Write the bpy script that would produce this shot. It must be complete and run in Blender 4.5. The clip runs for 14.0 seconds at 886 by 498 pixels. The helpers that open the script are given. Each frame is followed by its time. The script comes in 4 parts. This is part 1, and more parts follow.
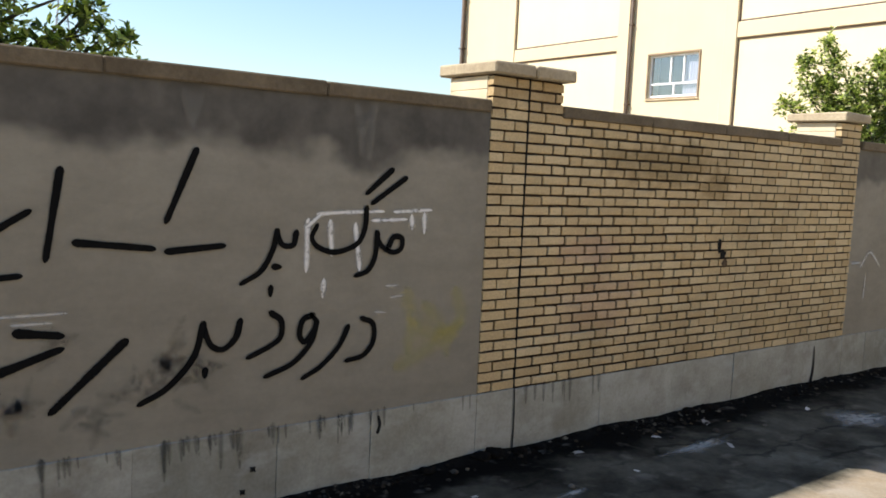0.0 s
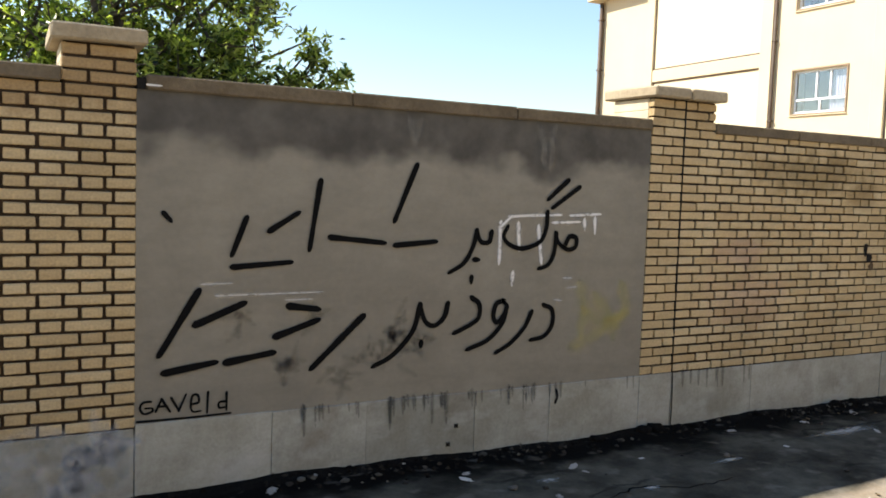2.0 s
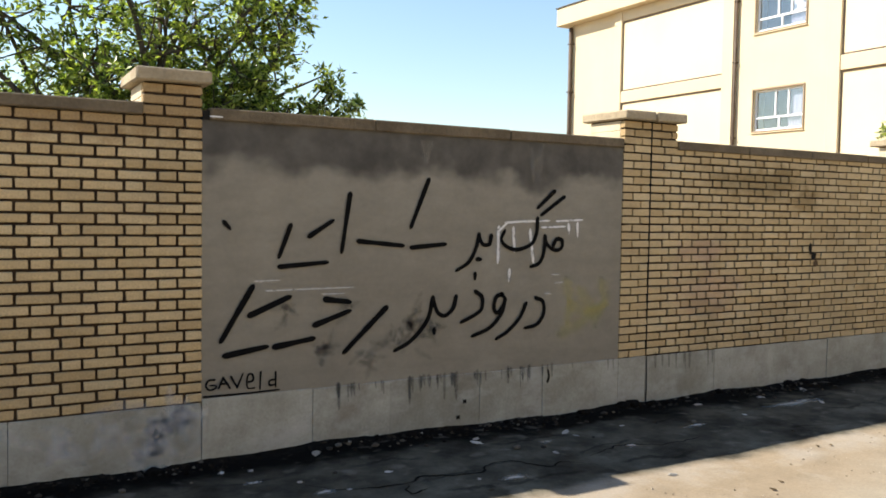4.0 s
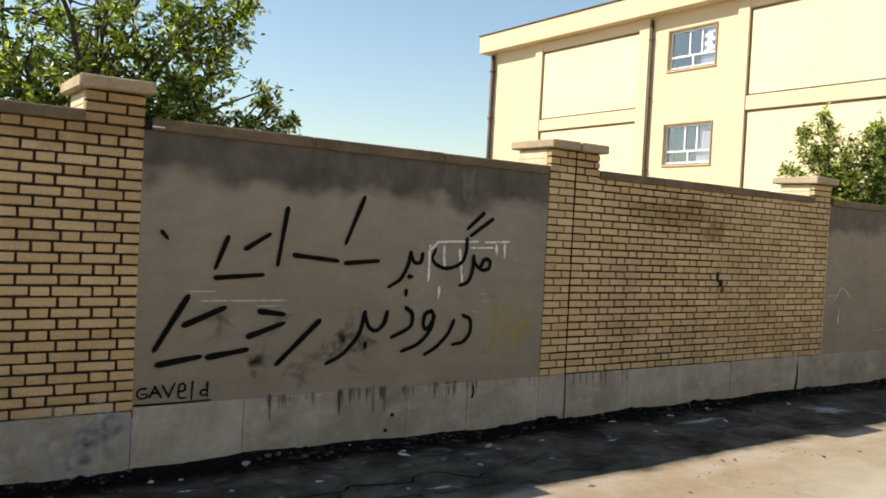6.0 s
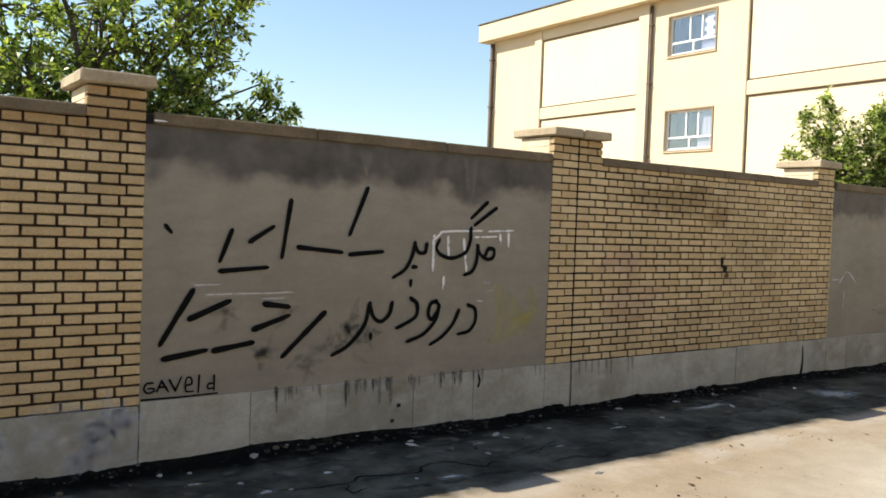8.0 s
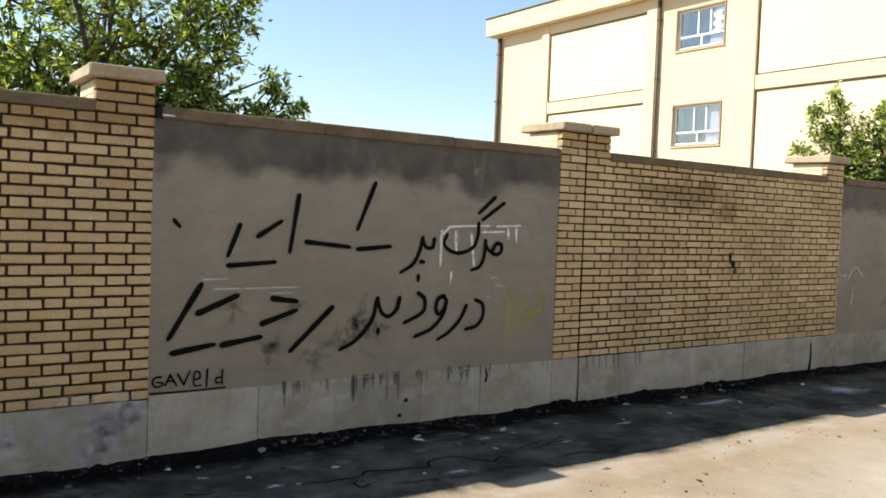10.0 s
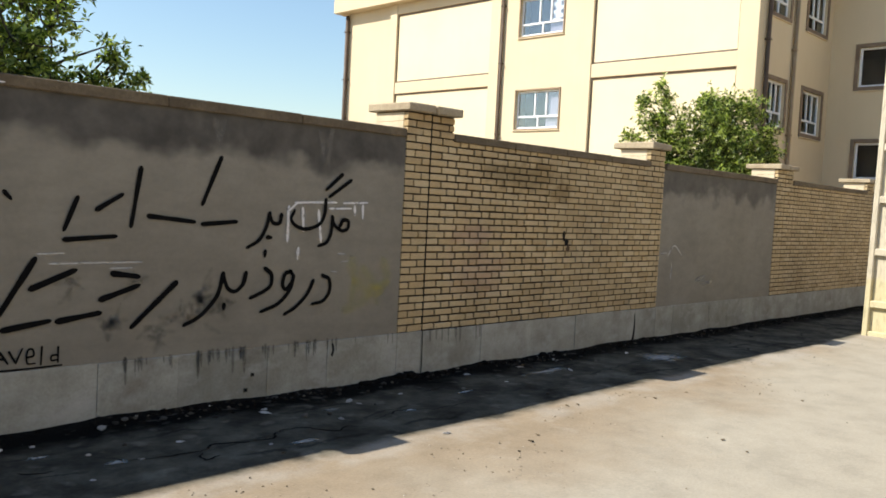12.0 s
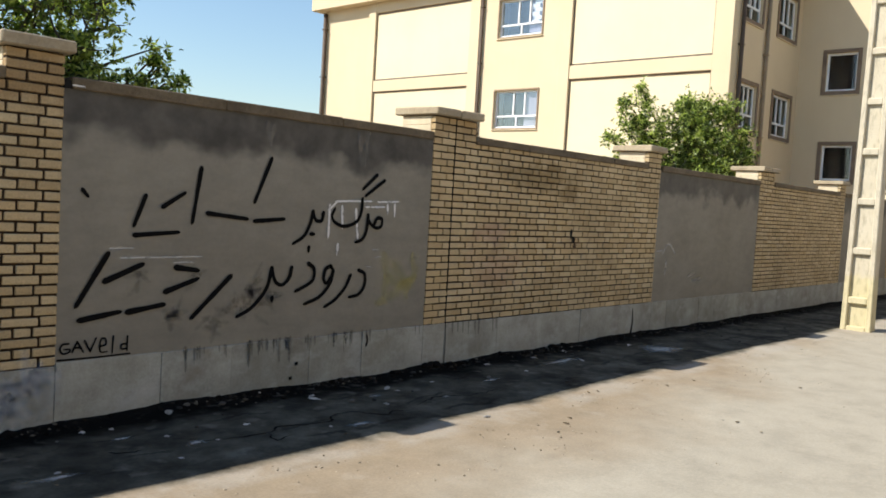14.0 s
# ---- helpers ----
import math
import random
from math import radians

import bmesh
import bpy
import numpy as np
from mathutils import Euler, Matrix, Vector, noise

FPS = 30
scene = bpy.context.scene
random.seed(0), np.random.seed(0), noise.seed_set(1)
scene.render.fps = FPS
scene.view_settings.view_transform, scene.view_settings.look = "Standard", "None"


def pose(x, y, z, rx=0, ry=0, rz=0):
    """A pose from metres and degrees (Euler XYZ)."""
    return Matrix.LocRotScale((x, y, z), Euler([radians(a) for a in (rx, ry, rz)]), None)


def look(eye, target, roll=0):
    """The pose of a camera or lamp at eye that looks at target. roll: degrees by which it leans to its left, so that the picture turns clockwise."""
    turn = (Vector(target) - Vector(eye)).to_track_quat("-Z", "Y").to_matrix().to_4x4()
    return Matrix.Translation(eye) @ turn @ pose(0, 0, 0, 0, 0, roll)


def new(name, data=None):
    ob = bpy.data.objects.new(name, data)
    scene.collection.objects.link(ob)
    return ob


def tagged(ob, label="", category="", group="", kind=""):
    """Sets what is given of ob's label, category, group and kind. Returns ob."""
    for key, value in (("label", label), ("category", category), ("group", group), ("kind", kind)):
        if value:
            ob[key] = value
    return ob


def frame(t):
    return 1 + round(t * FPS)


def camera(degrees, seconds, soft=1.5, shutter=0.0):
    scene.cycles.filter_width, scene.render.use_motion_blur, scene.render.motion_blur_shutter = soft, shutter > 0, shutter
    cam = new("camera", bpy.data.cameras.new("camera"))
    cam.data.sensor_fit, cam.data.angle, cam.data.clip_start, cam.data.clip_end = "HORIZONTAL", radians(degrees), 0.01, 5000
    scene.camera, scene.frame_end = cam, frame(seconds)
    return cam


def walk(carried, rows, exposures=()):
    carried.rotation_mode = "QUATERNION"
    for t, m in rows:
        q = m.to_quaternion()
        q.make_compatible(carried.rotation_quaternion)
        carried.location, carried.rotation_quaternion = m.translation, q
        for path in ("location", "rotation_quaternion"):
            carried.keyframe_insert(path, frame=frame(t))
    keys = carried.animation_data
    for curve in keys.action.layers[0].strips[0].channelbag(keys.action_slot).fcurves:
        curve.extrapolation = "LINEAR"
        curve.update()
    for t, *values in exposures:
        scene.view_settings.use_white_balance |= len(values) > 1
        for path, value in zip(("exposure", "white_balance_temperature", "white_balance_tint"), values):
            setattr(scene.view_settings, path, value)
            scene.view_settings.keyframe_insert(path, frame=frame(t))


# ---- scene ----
# ---- camera: seconds, eye x y z, yaw, pitch, roll ----
cam = camera(56.0, 14.0, soft=1.7)
PATH = [
    (0, 0.148, -3.800, 1.695, -36.92, -5.48, 2.65),
    (0.5, -0.022, -3.945, 1.658, -30.10, -5.35, 1.78),
    (1, -0.195, -4.053, 1.645, -26.75, -5.23, 1.64),
    (1.5, -0.420, -4.223, 1.618, -27.22, -4.79, 1.96),
    (2, -0.584, -4.388, 1.610, -27.88, -4.30, 1.96),
    (2.5, -0.693, -4.593, 1.594, -28.73, -3.84, 2.00),
    (3, -0.855, -4.835, 1.584, -29.31, -3.40, 1.50),
    (3.2, -0.935, -4.905, 1.560, -29.23, -3.05, 1.05),
    (5.3, -1.441, -5.157, 1.520, -31.88, -2.11, 2.33),
    (5.5, -1.438, -5.162, 1.517, -32.72, -1.70, 2.54),
    (6, -1.432, -5.168, 1.513, -35.50, -1.16, 2.97),
    (6.5, -1.440, -5.168, 1.511, -36.41, -1.00, 3.00),
    (7, -1.445, -5.168, 1.518, -36.42, -1.00, 3.05),
    (7.5, -1.445, -5.151, 1.510, -35.51, -1.78, 2.09),
    (8, -1.438, -5.151, 1.508, -35.39, -1.83, 2.05),
    (10.5, -1.444, -5.142, 1.511, -34.95, -2.35, 2.20),
    (11, -1.444, -5.146, 1.504, -38.98, -2.24, 2.37),
    (11.5, -1.468, -5.149, 1.486, -43.73, -3.01, 2.65),
    (12, -1.543, -5.273, 1.493, -45.50, -3.16, 2.97),
    (12.5, -1.686, -5.399, 1.467, -45.75, -3.57, 2.64),
    (13, -1.880, -5.363, 1.484, -46.11, -3.76, 2.32),
    (13.5, -2.109, -5.198, 1.478, -47.97, -3.28, 2.34),
    (14, -2.219, -5.162, 1.483, -48.02, -3.23, 3.38),
]


def carried_pose(x, y, z, yaw, pitch, roll):
    return pose(x, y, z, 0, 0, yaw) @ pose(0, 0, 0, 90 + pitch) @ pose(0, 0, 0, 0, 0, roll)


# seconds, stops, white balance and tint
EXPOSURES = [
    (0, 0.89, 6650, 10),
    (0.5, 1.04, 6700, 10),
    (1, 1.19, 6750, 10),
    (2, 1.09, 6820, 10),
    (2.5, 1.02, 6860, 10),
    (3, 1.01, 6900, 10),
    (5.5, 0.82, 7100, 10),
    (6, 0.71, 7350, 10),
    (6.5, 0.69, 7400, 10),
    (7, 0.69, 7200, 10),
    (7.5, 0.90, 6900, 10),
    (8, 0.92, 6950, 10),
    (10.5, 0.96, 6900, 10),
    (11, 0.86, 6850, 10),
    (11.5, 0.77, 6750, 9),
    (12, 0.72, 6720, 9),
    (13, 0.63, 6640, 9),
    (13.5, 0.55, 6620, 9),
    (14, 0.63, 6580, 9),
]
walk(cam, [(t, carried_pose(*r)) for t, *r in PATH], EXPOSURES)

# ---- daylight ----
SUN_TO = Vector((-2.0, 1.50, 2.33)).normalized()
world = bpy.data.worlds.new("sky")
scene.world = world
world.use_nodes = True
wn = world.node_tree
sky = wn.nodes.new("ShaderNodeTexSky")
sky.sky_type, sky.sun_disc = "NISHITA", False
sky.sun_elevation = math.asin(SUN_TO.z)
sky.sun_rotation = math.atan2(SUN_TO.x, SUN_TO.y)
sky.dust_density, sky.air_density, sky.ozone_density = 0.4, 1.3, 4.0
wn.nodes["Background"].inputs["Strength"].default_value = 0.108
wn.links.new(sky.outputs[0], wn.nodes["Background"].inputs["Color"])
sun = new("sun", bpy.data.lights.new("sun", "SUN"))
sun.data.energy, sun.data.angle, sun.data.color = 5.0, radians(0.55), (1.0, 0.95, 0.87)
sun.matrix_world = look((0, 0, 30), Vector((0, 0, 30)) - SUN_TO)


# ---- materials ----
class Nodes:
    """A node tree with short calls."""

    def __init__(self, name, rough=0.8, metal=0.0, spec=0.3):
        self.mat = bpy.data.materials.new(name)
        self.mat.use_nodes = True
        self.tree = self.mat.node_tree
        self.bsdf = self.tree.nodes["Principled BSDF"]
        self.bsdf.inputs["Roughness"].default_value = rough
        self.bsdf.inputs["Metallic"].default_value = metal
        self.bsdf.inputs["Specular IOR Level"].default_value = spec
        self.where = self.tree.nodes.new("ShaderNodeTexCoord")

    def node(self, kind, **sets):
        n = self.tree.nodes.new(kind)
        for key, value in sets.items():
            n.inputs[key].default_value = value
        return n

    def link(self, a, b):
        self.tree.links.new(a, b)

    def coords(self, scale=(1, 1, 1), space="Object"):
        m = self.node("ShaderNodeMapping")
        m.inputs["Scale"].default_value = scale
        self.link(self.where.outputs[space], m.inputs["Vector"])
        return m.outputs[0]

    def noise(self, size, detail=4.0, rough=0.55, scale=(1, 1, 1), space="Object"):
        n = self.node("ShaderNodeTexNoise", Scale=size, Detail=detail, Roughness=rough)
        self.link(self.coords(scale, space), n.inputs["Vector"])
        return n.outputs["Fac"]

    def ramp(self, fac, *stops):
        r = self.node("ShaderNodeValToRGB")
        els = r.color_ramp.elements
        while len(els) < len(stops):
            els.new(0.5)
        for e, (at, c) in zip(els, stops):
            e.position = at
            e.color = (*c, 1) if isinstance(c, tuple) else (c, c, c, 1)
        self.link(fac, r.inputs["Fac"])
        return r.outputs["Color"]

    def mix(self, fac, a, b, blend="MIX"):
        m = self.node("ShaderNodeMix")
        m.data_type, m.blend_type = "RGBA", blend
        for slot, v in ((0, fac), (6, a), (7, b)):
            if isinstance(v, bpy.types.NodeSocket):
                self.link(v, m.inputs[slot])
            elif slot == 0:
                m.inputs[0].default_value = v
            else:
                m.inputs[slot].default_value = (*v, 1) if isinstance(v, tuple) else (v, v, v, 1)
        return m.outputs[2]

    def maths(self, op, a, b=0.0, c=0.0):
        m = self.node("ShaderNodeMath")
        m.operation = op
        for slot, v in enumerate((a, b, c)):
            if isinstance(v, bpy.types.NodeSocket):
                self.link(v, m.inputs[slot])
            else:
                m.inputs[slot].default_value = v
        return m.outputs[0]

    def axis(self, name, space="Object"):
        s = self.node("ShaderNodeSeparateXYZ")
        self.link(self.where.outputs[space], s.inputs[0])
        return s.outputs[name]

    def span(self, v, lo, hi):
        m = self.node("ShaderNodeMapRange")
        m.interpolation_type = "SMOOTHSTEP"
        m.inputs["From Min"].default_value, m.inputs["From Max"].default_value = lo, hi
        self.link(v, m.inputs["Value"])
        return m.outputs[0]

    def random(self):
        return self.node("ShaderNodeObjectInfo").outputs["Random"]

    def island(self):
        return self.node("ShaderNodeNewGeometry").outputs["Random Per Island"]

    def bump(self, height, strength=0.3, distance=0.01):
        b = self.node("ShaderNodeBump", Strength=strength, Distance=distance)
        self.link(height, b.inputs["Height"])
        self.link(b.outputs[0], self.bsdf.inputs["Normal"])
        return self

    def colour(self, c):
        if isinstance(c, tuple):
            self.bsdf.inputs["Base Color"].default_value = (*c, 1)
        else:
            self.link(c, self.bsdf.inputs["Base Color"])
        return self


def world_grime(n, c, dark=0.55, lo=0.36, hi=0.6, size=0.9, stretch=(1, 1, 1)):
    """Large uneven dirt over neighbouring pieces, in world space."""
    geo = n.node("ShaderNodeNewGeometry")
    m = n.node("ShaderNodeMapping")
    m.inputs["Scale"].default_value = stretch
    n.link(geo.outputs["Position"], m.inputs["Vector"])
    t = n.node("ShaderNodeTexNoise", Scale=size, Detail=5.0, Roughness=0.6)
    n.link(m.outputs[0], t.inputs["Vector"])
    return n.mix(1.0, c, n.ramp(t.outputs["Fac"], (lo, dark), (hi, 1.0)), "MULTIPLY")


def make_brick(name, per_island):
    n = Nodes(name, 0.85)
    pick = n.island() if per_island else n.random()
    tone = n.ramp(pick, (0.0, (0.485, 0.358, 0.192)), (0.3, (0.54, 0.405, 0.224)), (0.7, (0.57, 0.435, 0.248)), (1.0, (0.615, 0.48, 0.285)))
    speck = n.ramp(n.noise(70, 3), (0.3, 0.8), (0.7, 1.1))
    c = world_grime(n, n.mix(1.0, tone, speck, "MULTIPLY"), 0.8, 0.34, 0.54, 0.9)
    c = world_grime(n, c, 0.92, 0.36, 0.62, 7.0, (0.6, 1, 1.6))
    at = n.node("ShaderNodeSeparateXYZ")
    n.link(n.node("ShaderNodeNewGeometry").outputs["Position"], at.inputs[0])
    for x, z, wide, high, tint in ((4.95, 1.80, 0.62, 0.17, (0.60, 0.58, 0.52)), (5.5, 1.66, 0.22, 0.12, (0.66, 0.63, 0.57)), (-0.3, 2.08, 2.2, 0.2, (0.66, 0.6, 0.54)), (3.6, 2.2, 0.5, 0.14, (0.78, 0.74, 0.68)), (4.22, 1.22, 0.3, 0.13, (0.92, 0.86, 0.98)), (4.3, 0.85, 0.42, 0.2, (0.95, 0.9, 1.0))):
        dx = n.maths("DIVIDE", n.maths("SUBTRACT", at.outputs[0], x), wide)
        dz = n.maths("DIVIDE", n.maths("SUBTRACT", at.outputs[2], z), high)
        far = n.maths("SQRT", n.maths("ADD", n.maths("MULTIPLY", dx, dx), n.maths("MULTIPLY", dz, dz)))
        wav = n.node("ShaderNodeTexNoise", Scale=4.0, Detail=4.0, Roughness=0.65)
        n.link(n.node("ShaderNodeNewGeometry").outputs["Position"], wav.inputs["Vector"])
        far = n.maths("ADD", far, n.maths("MULTIPLY", n.maths("SUBTRACT", wav.outputs["Fac"], 0.5), 2.6))
        c = n.mix(n.span(far, 1.35, 0.35), c, n.mix(1.0, c, tint, "MULTIPLY"))
    return n.colour(c).bump(n.noise(80, 4), 0.4, 0.004).mat


BRICK = make_brick("yellow_brick", False)
BRICK_JOINED = make_brick("yellow_brick_joined", True)

n = Nodes("mortar", 0.95)
MORTAR = n.colour(n.ramp(n.noise(14, 5), (0.3, (0.02, 0.012, 0.007)), (0.7, (0.05, 0.032, 0.018)))).bump(n.noise(120, 3), 0.6, 0.004).mat

def plaster_material(name, top_dark):
    """Grey cement plaster; the last argument sets how strongly the darker blotched band along the top shows."""
    n = Nodes(name, 0.9)
    base = n.ramp(n.noise(1.6, 6, 0.6), (0.3, (0.222, 0.201, 0.163)), (0.7, (0.276, 0.253, 0.208)))
    fine = n.ramp(n.noise(35, 4), (0.3, 0.965), (0.7, 1.025))
    trowel = n.ramp(n.noise(4, 5, 0.65, (1, 1, 2.5)), (0.3, 0.9), (0.7, 1.06))
    c = n.mix(1.0, n.mix(1.0, base, fine, "MULTIPLY"), trowel, "MULTIPLY")
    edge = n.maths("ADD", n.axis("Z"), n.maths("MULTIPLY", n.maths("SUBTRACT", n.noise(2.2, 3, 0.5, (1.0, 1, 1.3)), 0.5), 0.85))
    top_band = n.span(edge, 1.66, 1.86)
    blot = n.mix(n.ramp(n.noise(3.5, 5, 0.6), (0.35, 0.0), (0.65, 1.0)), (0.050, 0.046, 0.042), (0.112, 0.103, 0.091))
    c = n.mix(n.maths("MULTIPLY", top_band, top_dark), c, blot)
    return n.colour(c).bump(n.noise(26, 6, 0.65), 0.25, 0.006).mat


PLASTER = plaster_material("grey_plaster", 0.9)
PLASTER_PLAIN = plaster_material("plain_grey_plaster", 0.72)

n = Nodes("plinth_concrete", 0.85)
base = n.ramp(n.noise(2.6, 7, 0.65), (0.3, (0.25, 0.238, 0.194)), (0.5, (0.335, 0.33, 0.284)), (0.7, (0.43, 0.43, 0.385)))
runs = n.ramp(n.noise(6, 5, 0.7, (1.6, 1.6, 0.5)), (0.28, 0.84), (0.42, 1.0))
blots = n.ramp(n.noise(11, 4, 0.6), (0.28, 0.88), (0.4, 1.0))
c = n.mix(1.0, n.mix(1.0, base, runs, "MULTIPLY"), n.ramp(n.noise(50, 3), (0.3, 0.9), (0.7, 1.05)), "MULTIPLY")
c = n.mix(1.0, c, blots, "MULTIPLY")
c = n.mix(1.0, c, n.ramp(n.random(), (0.0, 0.84), (1.0, 1.08)), "MULTIPLY")
chalk = n.ramp(n.noise(3.4, 5, 0.6, (1, 1, 1.8)), (0.52, 0.0), (0.68, 0.7))
c = n.mix(chalk, c, (0.43, 0.43, 0.40))
rust = n.ramp(n.noise(1.7, 6, 0.7), (0.56, 0.0), (0.7, 0.42))
c = n.mix(rust, c, (0.15, 0.115, 0.08))
PLINTH = n.colour(c).bump(n.noise(30, 6, 0.65), 0.3, 0.006).mat

n = Nodes("coping_concrete", 0.9)
base = n.ramp(n.noise(3, 6, 0.65), (0.3, (0.105, 0.08, 0.051)), (0.7, (0.20, 0.156, 0.103)))
COPING = n.colour(n.mix(1.0, base, n.ramp(n.noise(45, 3), (0.3, 0.85), (0.7, 1.08)), "MULTIPLY")).bump(n.noise(25, 7, 0.7), 0.8, 0.014).mat

n = Nodes("cap_concrete", 0.9)
base = n.ramp(n.noise(3, 6, 0.65), (0.3, (0.30, 0.24, 0.16)), (0.7, (0.47, 0.39, 0.27)))
CAP = n.colour(n.mix(1.0, base, n.ramp(n.noise(45, 3), (0.3, 0.85), (0.7, 1.08)), "MULTIPLY")).bump(n.noise(25, 7, 0.7), 0.7, 0.012).mat
# pale tone carries the sun that strikes the pilaster heads' sides
n = Nodes("sunlit_cement", 0.9)
SUN_CEMENT = n.colour(n.ramp(n.noise(6, 5, 0.6), (0.3, (0.52, 0.435, 0.30)), (0.7, (0.62, 0.53, 0.385)))).bump(n.noise(30, 5), 0.3, 0.004).mat
n = Nodes("broken_brick", 1.0)
CRUST = n.colour(n.ramp(n.noise(60, 3), (0.3, (0.06, 0.04, 0.024)), (0.7, (0.13, 0.09, 0.055)))).mat
n = Nodes("crack", 1.0)
CRACK = n.colour((0.012, 0.011, 0.010)).mat


def paint(name, colour, soft=0.35, cover=1.0, rough=0.9):
    """Sprayed paint: full in the middle of the stroke, thinning to specks at its rim (u runs across the stroke)."""
    n = Nodes(name, rough, spec=0.06)
    n.colour(n.mix(n.noise(30, 3), colour, tuple(min(1, v * 1.5 + 0.004) for v in colour)))
    uv = n.node("ShaderNodeSeparateXYZ")
    n.link(n.where.outputs["UV"], uv.inputs[0])
    rim = n.maths("ABSOLUTE", n.maths("SUBTRACT", uv.outputs[0], 0.5))
    rim = n.maths("ADD", rim, n.maths("MULTIPLY", n.maths("SUBTRACT", n.noise(70, 4, 0.7), 0.5), 0.22))
    body = n.maths("SUBTRACT", 1.0, n.span(rim, 0.5 - soft, 0.47))
    if cover < 1:
        body = n.maths("MULTIPLY", body, n.maths("MULTIPLY", n.span(n.noise(16, 5, 0.7), 0.28, 0.5), cover))
    n.link(body, n.bsdf.inputs["Alpha"])
    return n.mat


BLACK_SPRAY = paint("black_spray", (0.004, 0.004, 0.004), 0.16)
THIN_MARKER = paint("black_marker", (0.005, 0.005, 0.005), 0.14)
OLD_WHITE = paint("old_white_paint", (0.62, 0.61, 0.60), 0.47, 0.85)
FAINT_WHITE = paint("faint_white_paint", (0.55, 0.54, 0.52), 0.45, 0.5)
OLD_YELLOW = paint("old_yellow_paint", (0.40, 0.35, 0.06), 0.49, 0.2)
OLD_LIME = paint("lime_run", (0.34, 0.32, 0.29), 0.49, 0.34)
LIME_TRACE = paint("lime_trace", (0.34, 0.32, 0.29), 0.49, 0.14)
RUN_STAIN = paint("run_stain", (0.045, 0.04, 0.033), 0.49, 0.42)
SOOT = paint("grey_smear", (0.05, 0.042, 0.036), 0.49, 0.15)

n = Nodes("ground_dust", 1.0, spec=0.05)
gx, gy = n.axis("X"), n.axis("Y")
# asphalt, darkened to carry part of the wall's shadow in its colour
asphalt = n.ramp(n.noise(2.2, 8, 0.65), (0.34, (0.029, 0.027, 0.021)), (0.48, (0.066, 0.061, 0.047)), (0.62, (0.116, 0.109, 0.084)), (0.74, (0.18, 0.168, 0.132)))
patch = n.maths("ADD", n.maths("SUBTRACT", gy, n.maths("MULTIPLY", n.maths("SUBTRACT", gx, 3.0), 0.12)), n.maths("MULTIPLY", n.maths("SUBTRACT", n.noise(0.5, 5, 0.55), 0.5), 3.6))
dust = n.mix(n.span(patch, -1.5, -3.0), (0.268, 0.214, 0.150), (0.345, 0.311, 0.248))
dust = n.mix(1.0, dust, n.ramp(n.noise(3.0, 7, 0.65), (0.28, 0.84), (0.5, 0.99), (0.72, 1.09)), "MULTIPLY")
# the asphalt gives way to dust where the wall's cast shadow ends
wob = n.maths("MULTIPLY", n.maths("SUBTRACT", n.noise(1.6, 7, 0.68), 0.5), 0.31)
shadow_edge = n.span(n.maths("ADD", gy, wob), -1.36, -1.51)
# near-black towards the wall: dirt, with the wall foot's shade painted in
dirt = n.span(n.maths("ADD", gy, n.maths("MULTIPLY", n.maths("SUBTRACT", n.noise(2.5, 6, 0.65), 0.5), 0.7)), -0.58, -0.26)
for base_y, bend, seed in ((0.92, 0.7, 1.3), (0.55, 0.5, 2.1), (1.2, 0.6, 0.9)):
    line = n.maths("ADD", n.maths("ADD", gy, base_y), n.maths("MULTIPLY", n.maths("SUBTRACT", n.noise(seed, 7, 0.62), 0.5), bend))
    seam = n.maths("SUBTRACT", 1.0, n.span(n.maths("ABSOLUTE", line), 0.008, 0.03))
    seam = n.maths("MULTIPLY", seam, n.span(n.noise(0.7 + 0.3 * seed, 3), 0.46, 0.6))
    asphalt = n.mix(n.maths("MULTIPLY", seam, 0.55), asphalt, (0.006, 0.006, 0.005))
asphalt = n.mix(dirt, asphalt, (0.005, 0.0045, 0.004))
strip_y = n.maths("ADD", gy, n.maths("MULTIPLY", n.maths("SUBTRACT", n.noise(0.9, 5, 0.6), 0.5), 0.5))
strip = n.maths("MULTIPLY", n.span(strip_y, -1.78, -1.62), n.span(n.noise(1.4, 6, 0.68), 0.40, 0.60))
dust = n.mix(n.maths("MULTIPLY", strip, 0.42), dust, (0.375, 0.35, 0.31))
c = n.mix(shadow_edge, asphalt, dust)
# unseen ground behind the wall, coloured tan to bounce warm light on the school
bounce_yard = n.ramp(n.noise(0.8, 6, 0.6), (0.3, (0.20, 0.155, 0.10)), (0.7, (0.30, 0.24, 0.165)))
c = n.mix(n.span(gy, 0.12, 0.2), c, bounce_yard)
spots = n.ramp(n.noise(5.5, 3, 0.5), (0.60, 0.0), (0.72, 1.0))
c = n.mix(n.maths("MULTIPLY", spots, 0.2), c, (0.40, 0.36, 0.30))
c = n.mix(1.0, c, n.ramp(n.noise(60, 5, 0.65), (0.3, 0.88), (0.7, 1.06)), "MULTIPLY")
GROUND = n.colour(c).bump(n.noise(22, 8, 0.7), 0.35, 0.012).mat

# earth colour set near black, so that it deepens the shade at the wall
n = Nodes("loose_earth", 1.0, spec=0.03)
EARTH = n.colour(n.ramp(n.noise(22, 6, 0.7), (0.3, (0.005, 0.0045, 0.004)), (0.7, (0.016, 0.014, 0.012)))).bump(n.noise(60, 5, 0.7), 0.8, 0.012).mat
n = Nodes("pebble", 0.9)
